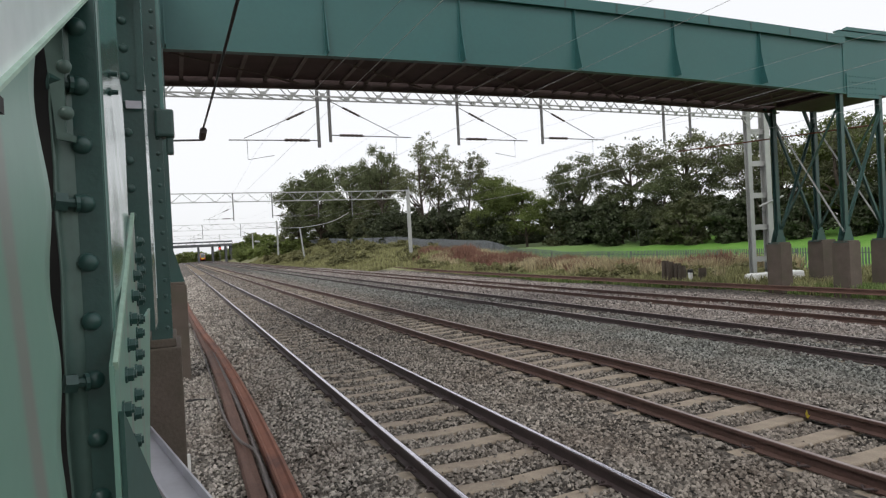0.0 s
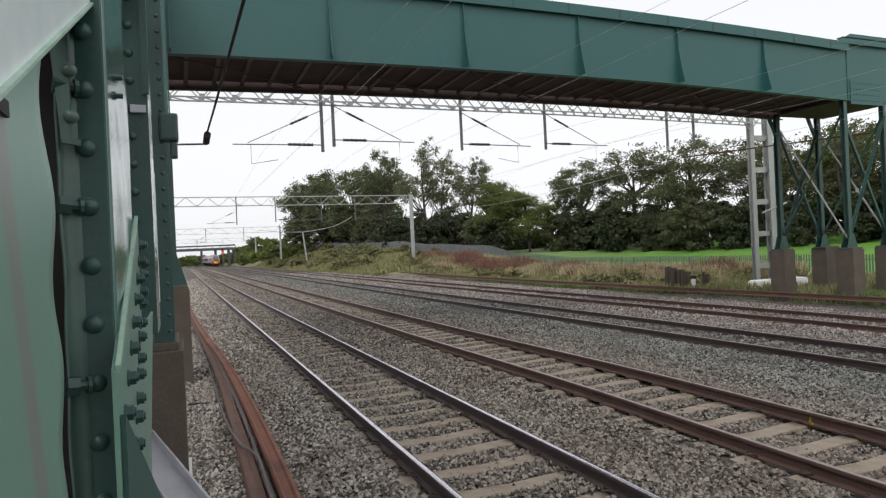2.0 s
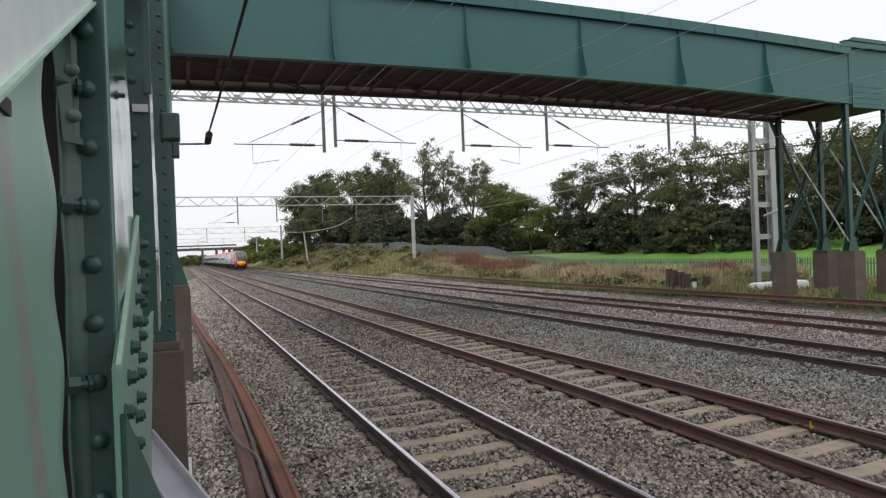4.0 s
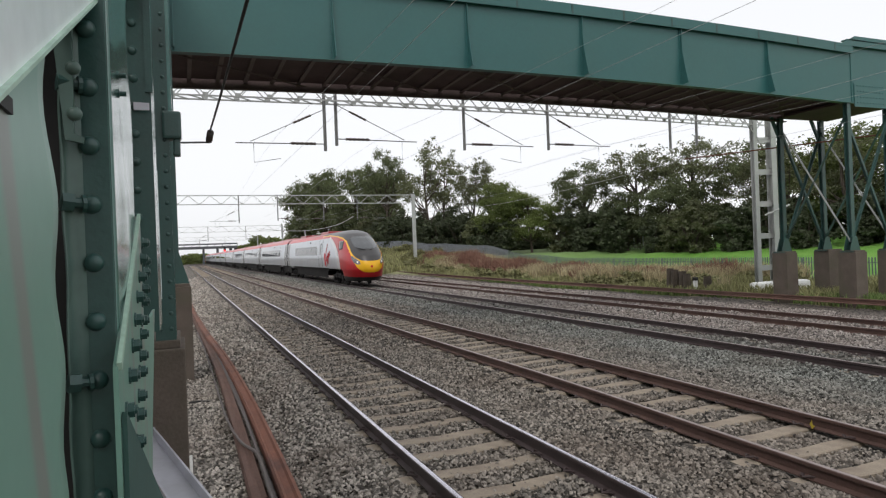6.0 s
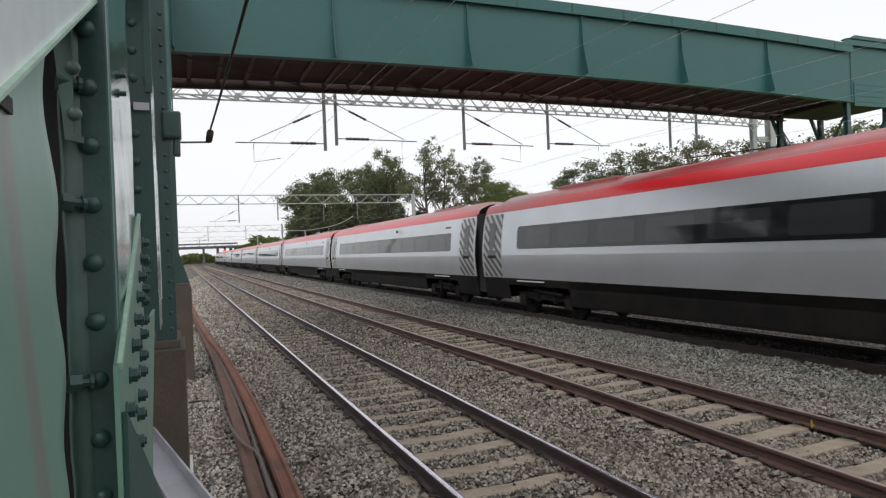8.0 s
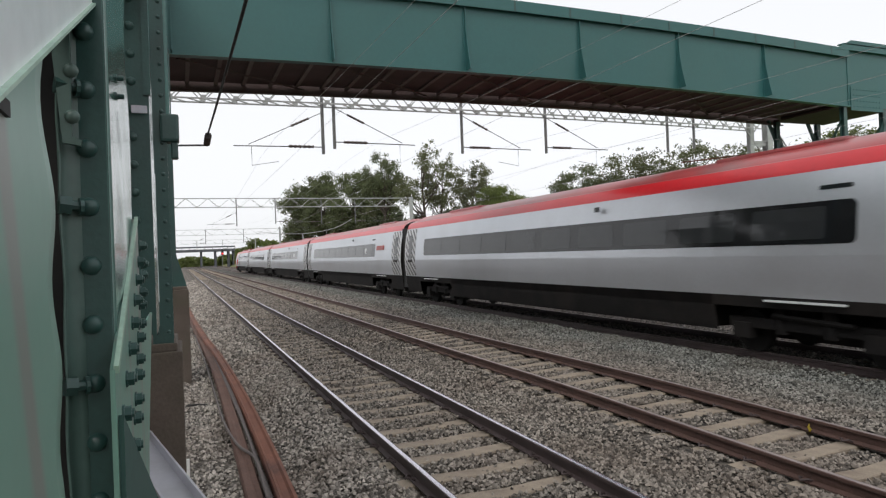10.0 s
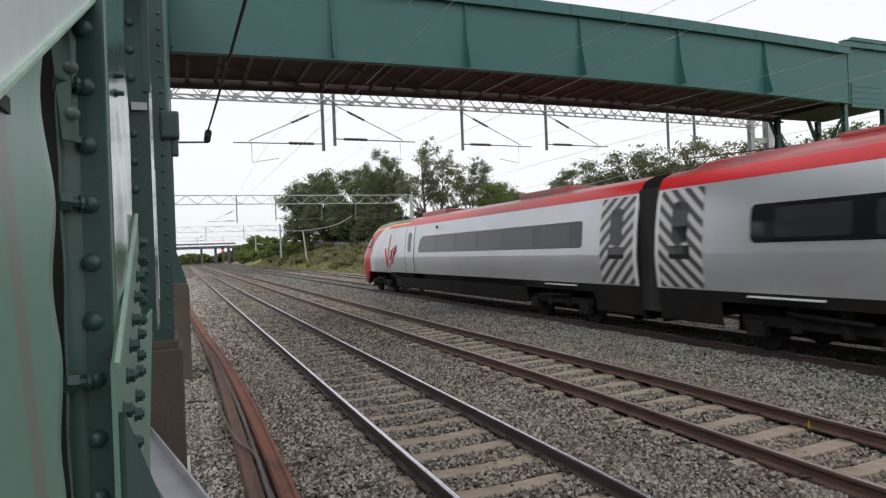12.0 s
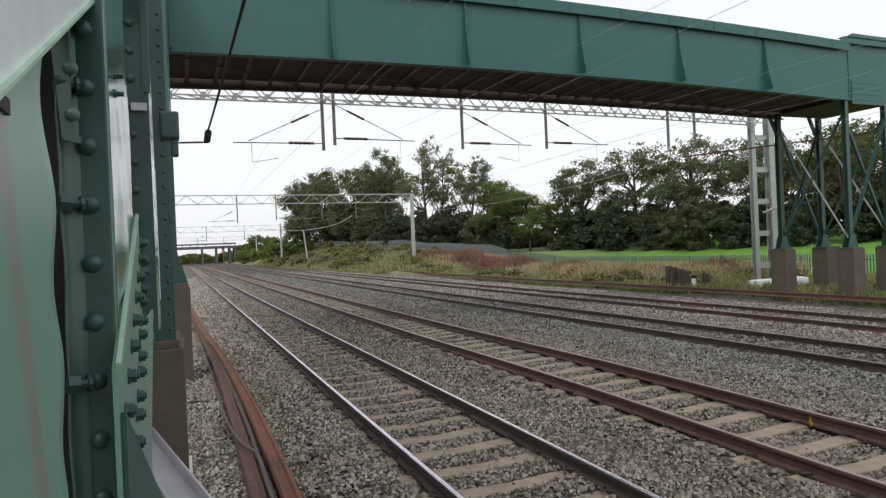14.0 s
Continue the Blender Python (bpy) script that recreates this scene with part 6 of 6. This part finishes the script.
def build_loose_rails():
    def lay(name, pts, profile, mat, label):
        tagged(part(name, sweep(bmesh.new(), smooth_path(pts), profile), mat), label, "rail", "spare rails by the line")

    # a rail lying on its side: foot, web and head seen from above
    side = [(-0.12, -0.09), (0.13, -0.09), (0.135, -0.02), (0.12, 0.03), (0.07, 0.045), (0.04, 0.02), (-0.05, 0.01), (-0.07, 0.05), (-0.1, 0.06), (-0.125, 0.03)]
    flat = [(-0.12, -0.06), (0.12, -0.06), (0.12, 0.02), (0.09, 0.045), (0.02, 0.03), (-0.03, 0.045), (-0.1, 0.04), (-0.12, 0.01)]
    side, flat = [(x * 0.78, z) for x, z in side], [(x * 0.75, z) for x, z in flat]
    upright = [(x * 1.2, z * 1.2) for x, z in RAIL]
    lay("loose_rail", [(0.86, 3.5, -0.2), (0.93, 6.5, -0.2), (0.96, 9.5, -0.2), (0.94, 12.9, -0.2), (0.845, 17.3, -0.2), (0.62, 23.2, -0.2), (0.38, 34.4, -0.24), (0.3, 46, -0.26)], side, RUST, "long orange-rusted spare rail lying on its side beside the track")
    lay("loose_rail", [(0.63, 3.5, -0.27), (0.655, 7.0, -0.27), (0.69, 10.8, -0.27), (0.7, 14.2, -0.27), (0.63, 19.3, -0.27), (0.45, 26.9, -0.28), (0.25, 38, -0.3)], flat, RUST_DARK, "brown-rusted flat rail lying in the cess")
    lay("loose_rail", [(21.4, -10, 0.02), (21.35, 10, 0.02), (21.3, 25, 0.0), (21.5, 50, 0.0), (23, 90, 0.1), (25, 130, 0.2)], upright, RUST_DARK, "rusty red spare rail along the verge")
    for pts in ([(0.74, 4, -0.2), (0.756, 6.7, -0.19), (0.775, 8.1, -0.18), (0.64, 8.8, -0.19), (0.57, 10.0, -0.24), (0.55, 11.8, -0.3), (0.525, 17, -0.32), (0.42, 24, -0.32)], [(0.76, 4, -0.22), (0.765, 6.9, -0.22), (0.79, 8.3, -0.22), (0.805, 10, -0.22), (0.79, 12.7, -0.22), (0.74, 19, -0.24), (0.55, 25, -0.25)], [(0.79, 4, -0.23), (0.8, 8, -0.23), (0.83, 11, -0.23), (0.81, 14, -0.23), (0.7, 20, -0.24)]):
        tagged(part("trackside_cable", tube(bmesh.new(), smooth_path(pts), 0.02, 6), CABLE), "dusty dark cable lying along the rusty rails", "cable", "trackside cables")


build_loose_rails()


def build_small_things():
    t = thing("marker_post", "short white marker post with dark top on the verge", "post")
    part("post_shaft", box(bmesh.new(), 22.55, 22.7, 23.75, 23.9, -0.4, 0.3, 0.01), WHITE, t)
    part("post_top", box(bmesh.new(), 22.53, 22.72, 23.73, 23.92, 0.3, 0.45, 0.01), BLACK, t)
    for x, y, h in ((22.6, 24.35, 0.6), (22.7, 24.75, 0.72), (22.6, 25.15, 0.8), (22.65, 25.55, 0.85), (22.75, 23.2, 0.5)):
        bm = tube(bmesh.new(), [(x, y, -0.4), (x + 0.02, y, h * 0.6), (x + 0.03, y + 0.02, h)], [0.2, 0.18, 0.17], 9)
        tagged(part("timber_stump", bm, BARK), "dark weathered timber stump on the verge", "stump", "verge stumps")
    bm = box(bmesh.new(), 22.5, 25.4, 19.9, 20.6, -0.42, 0.32, 0.13)
    tagged(part("white_sheet_bundle", bm, WHITE), "white plastic-covered bundle lying by the pedestals", "bundle")
    bm = bmesh.new()
    v = [bm.verts.new(p) for p in ((0, 0, 0), (0.015, 0, 0), (0.07, 0.01, 0.02), (0.03, 0.01, 0.05), (0.02, 0.01, 0.11), (-0.005, 0.02, 0.06))]
    bm.faces.new(v)
    f = bmesh.ops.solidify(bm, geom=list(bm.faces), thickness=0.008)
    tag = part("yellow_tag", bm, YELLOW_TAG)
    tag.matrix_basis = pose(7.08, 5.62, -0.14)
    tagged(tag, "small yellow plastic tag stuck by the rail", "tag")
    # stake and rod lying by the pedestals
    tagged(part("marker_stake", box(bmesh.new(), 0.0, 0.035, 8.36, 8.385, -0.55, -0.14, 0.004), WHITE), "thin white marker stake in the cess ballast", "stake")
    tagged(part("loose_rod", tube(bmesh.new(), [(0.03, 12.55, -0.37), (0.2, 12.52, -0.355), (0.41, 12.46, -0.37)], 0.018, 6), BLACK), "short black rod lying on the ballast", "rod")
    # goal frame and posts out on the field
    g = thing("goal_frame", "small white goal frame standing on the field", "goal")
    zg = ground_z(46.0, 65.3)
    for a, b in (((45.2, 66.0, zg), (45.2, 66.0, zg + 1.3)), ((46.9, 64.7, zg), (46.9, 64.7, zg + 1.3)), ((45.2, 66.0, zg + 1.3), (46.9, 64.7, zg + 1.3)), ((46.3, 67.2, zg), (45.2, 66.0, zg + 1.3)), ((48.0, 65.9, zg), (46.9, 64.7, zg + 1.3))):
        part("goal_bar", tube(bmesh.new(), [a, b], 0.05, 6), GALV, g)
    for x, y, h in ((48.6, 63.6, 1.3), (50.1, 62.4, 1.2), (50.9, 61.7, 1.9), (54.2, 58.0, 1.2), (59.4, 55.0, 1.2)):
        z = ground_z(x, y)
        tagged(part("field_post", box(bmesh.new(), x - 0.08, x + 0.08, y - 0.08, y + 0.08, z - 0.3, z + h, 0.02), GALV), "weathered pale timber post on the field", "post", "field posts")
    # leaning pole with a slack cable on the bank
    zp = ground_z(22.6, 125)
    tagged(part("leaning_pole", tube(bmesh.new(), [(22.9, 125, zp - 0.4), (22.2, 125, 6.9)], [0.19, 0.14], 8), GALV), "pale leaning pole on the railway bank", "pole")
    wire("slack_cable", "slack pale cable slung from a leaning pole", smooth_path([(14.2, 128, 7.6), (18.5, 126.5, 7.05), (22.2, 125, 6.9), (21.8, 105, 6.5), (20.5, 88, 6.35), (18.9, 74, 6.55)]), 0.045)
    # road bridge in the distance with a red signal
    b = thing("road_bridge", "grey distant road bridge across the railway", "bridge")
    part("bridge_deck", box(bmesh.new(), -20, 22, 285, 294, 6.3, 7.3), DEEP_CONCRETE, b)
    part("parapet", box(bmesh.new(), -20, 22, 284.8, 285, 7.9, 8.5), DEEP_CONCRETE, b)
    for k in range(15):
        part("parapet_post", box(bmesh.new(), -20 + 3 * k - 0.1, -20 + 3 * k + 0.1, 284.8, 285, 7.3, 7.9), DEEP_CONCRETE, b)
    for x in (-1.5, 8.6, 14.2, 19.5, 21.5):
        part("bridge_pier", box(bmesh.new(), x - 0.35, x + 0.35, 286, 293, -0.5, 6.3), DEEP_CONCRETE, b)
    s = thing("signal", "distant railway signal showing a red light", "signal")
    part("signal_post", tube(bmesh.new(), [(13.6, 230, -0.4), (13.6, 230, 5.4)], 0.1, 8), GALV_DARK, s)
    h = part("signal_head", box(bmesh.new(), 13.2, 14.0, 229.8, 230, 4.2, 6.0), BLACK, s)
    m = bpy.data.materials.new("red_light")
    m.use_nodes = True
    p = m.node_tree.nodes["Principled BSDF"]
    p.inputs["Base Color"].default_value = (0.6, 0.02, 0.02, 1)
    p.inputs["Emission Color"].default_value = (1, 0.05, 0.05, 1)
    p.inputs["Emission Strength"].default_value = 2.0
    part("signal_lamp", tube(bmesh.new(), [(13.6, 229.7, 4.7), (13.6, 229.8, 4.7)], 0.3, 10), m, h)


build_small_things()


# ---- ballast stones ----
def build_stones():
    """Angular broken stones: an uneven five-sided foot and a chipped two-cornered top."""
    rng = np.random.default_rng(3)
    ang = np.arange(5) * 2 * math.pi / 5
    base = np.array([(math.cos(a), math.sin(a), -0.25) for a in ang] + [(0.35, 0.3, 0.75), (-0.45, -0.2, 0.7)])
    ft = np.array([(0, 1, 5), (1, 2, 5), (2, 6, 5), (2, 3, 6), (3, 4, 6), (4, 0, 6), (0, 5, 6)])
    verts, faces, total = [], [], 0
    for x0, x1, y0, y1, dens, size in ((0.2, 10.2, 3.0, 6.0, 980, 0.94), (0.2, 10.2, 6.0, 9.0, 860, 0.96), (0.2, 11, 9.0, 15.0, 600, 1.04), (10.2, 18.5, 4, 15, 350, 1.15), (0.2, 20.5, 15, 26, 210, 1.4), (0.2, 20.8, 26, 46, 95, 1.7), (0.3, 20.8, 46, 64, 60, 2.2), (0.3, 19, 64, 90, 40, 2.6), (-0.8, 0.2, 5, 16, 470, 0.95)):
        m = int((x1 - x0) * (y1 - y0) * dens)
        x, y = rng.uniform(x0, x1, m), rng.uniform(y0, y1, m)
        keep = np.ones(m, bool)
        for i, xc in enumerate(TRACKS):
            for s in (-0.7525, 0.7525):
                keep &= np.abs(x - xc - s) > (0.11 if i == 1 else 0.085)
            on = np.abs(x - xc) < (1.0, 1.22, 1.2, 1.2)[i]
            ph = np.abs(((y + 6 - 0.07 * i) / 0.653 + 0.5) % 1 - 0.5) * 0.653
            keep &= ~(on & (ph < (0.11, 0.135, 0.1, 0.1)[i]) & (rng.uniform(size=m) < (0.93, 0.985, 0.9, 0.9)[i]))
        x, y = x[keep], y[keep]
        m = len(x)
        z = np.array([ground_z(a, b) for a, b in zip(x, y)])
        r = rng.uniform(0.0135, 0.0305, (m, 1, 1)) * size
        jit = base[None] * rng.uniform(0.6, 1.3, (m, 7, 1)) * r * rng.uniform(0.7, 1.35, (m, 1, 3))
        a, tilt = rng.uniform(0, 6.28, m), rng.normal(0, 0.45, m)
        ct, st = np.cos(tilt)[:, None], np.sin(tilt)[:, None]
        jx, jz = jit[:, :, 0] * ct - jit[:, :, 2] * st, jit[:, :, 0] * st + jit[:, :, 2] * ct
        ca, sa = np.cos(a)[:, None], np.sin(a)[:, None]
        px = jx * ca - jit[:, :, 1] * sa
        py = jx * sa + jit[:, :, 1] * ca
        co = np.stack([px + x[:, None], py + y[:, None], jz + z[:, None] + 0.006 + rng.uniform(0, 0.038, (m, 1)) * min(size, 1.2)], 2).reshape(-1, 3)
        verts.append(co)
        faces.append((ft[None] + 7 * np.arange(m)[:, None, None]).reshape(-1, 3) + total)
        total += len(co)
    v, f = np.concatenate(verts), np.concatenate(faces)
    me = bpy.data.meshes.new("ballast_stones")
    me.vertices.add(len(v))
    me.vertices.foreach_set("co", v.ravel())
    me.loops.add(len(f) * 3)
    me.loops.foreach_set("vertex_index", f.ravel())
    me.polygons.add(len(f))
    me.polygons.foreach_set("loop_start", np.arange(0, len(f) * 3, 3))
    me.update(calc_edges=True)
    me.materials.append(STONE)
    tagged(new("ballast_stones", me), "loose grey and brown ballast stones", "ballast", kind="stuff")


build_stones()


# ---- what moves ----
def motions():
    times = [0, 0.1] + [0.5 * k for k in range(1, 28)] + [13.9, 14]  # steady speed but for the clip's ends
    xc = TRACKS[2]
    for i, car in enumerate(TRAIN):
        rows = []
        for t in times:
            g = train_gap(t)
            if i == 0:
                m = pose(xc, g, 0)
            elif i == 10:
                m = pose(xc, g + 9 * CAR, 0, 0, 0, 180)
            else:
                m = pose(xc, g + (i - 0.5) * CAR, 0)
            rows.append((t, m))
        walk(car, rows)


motions()
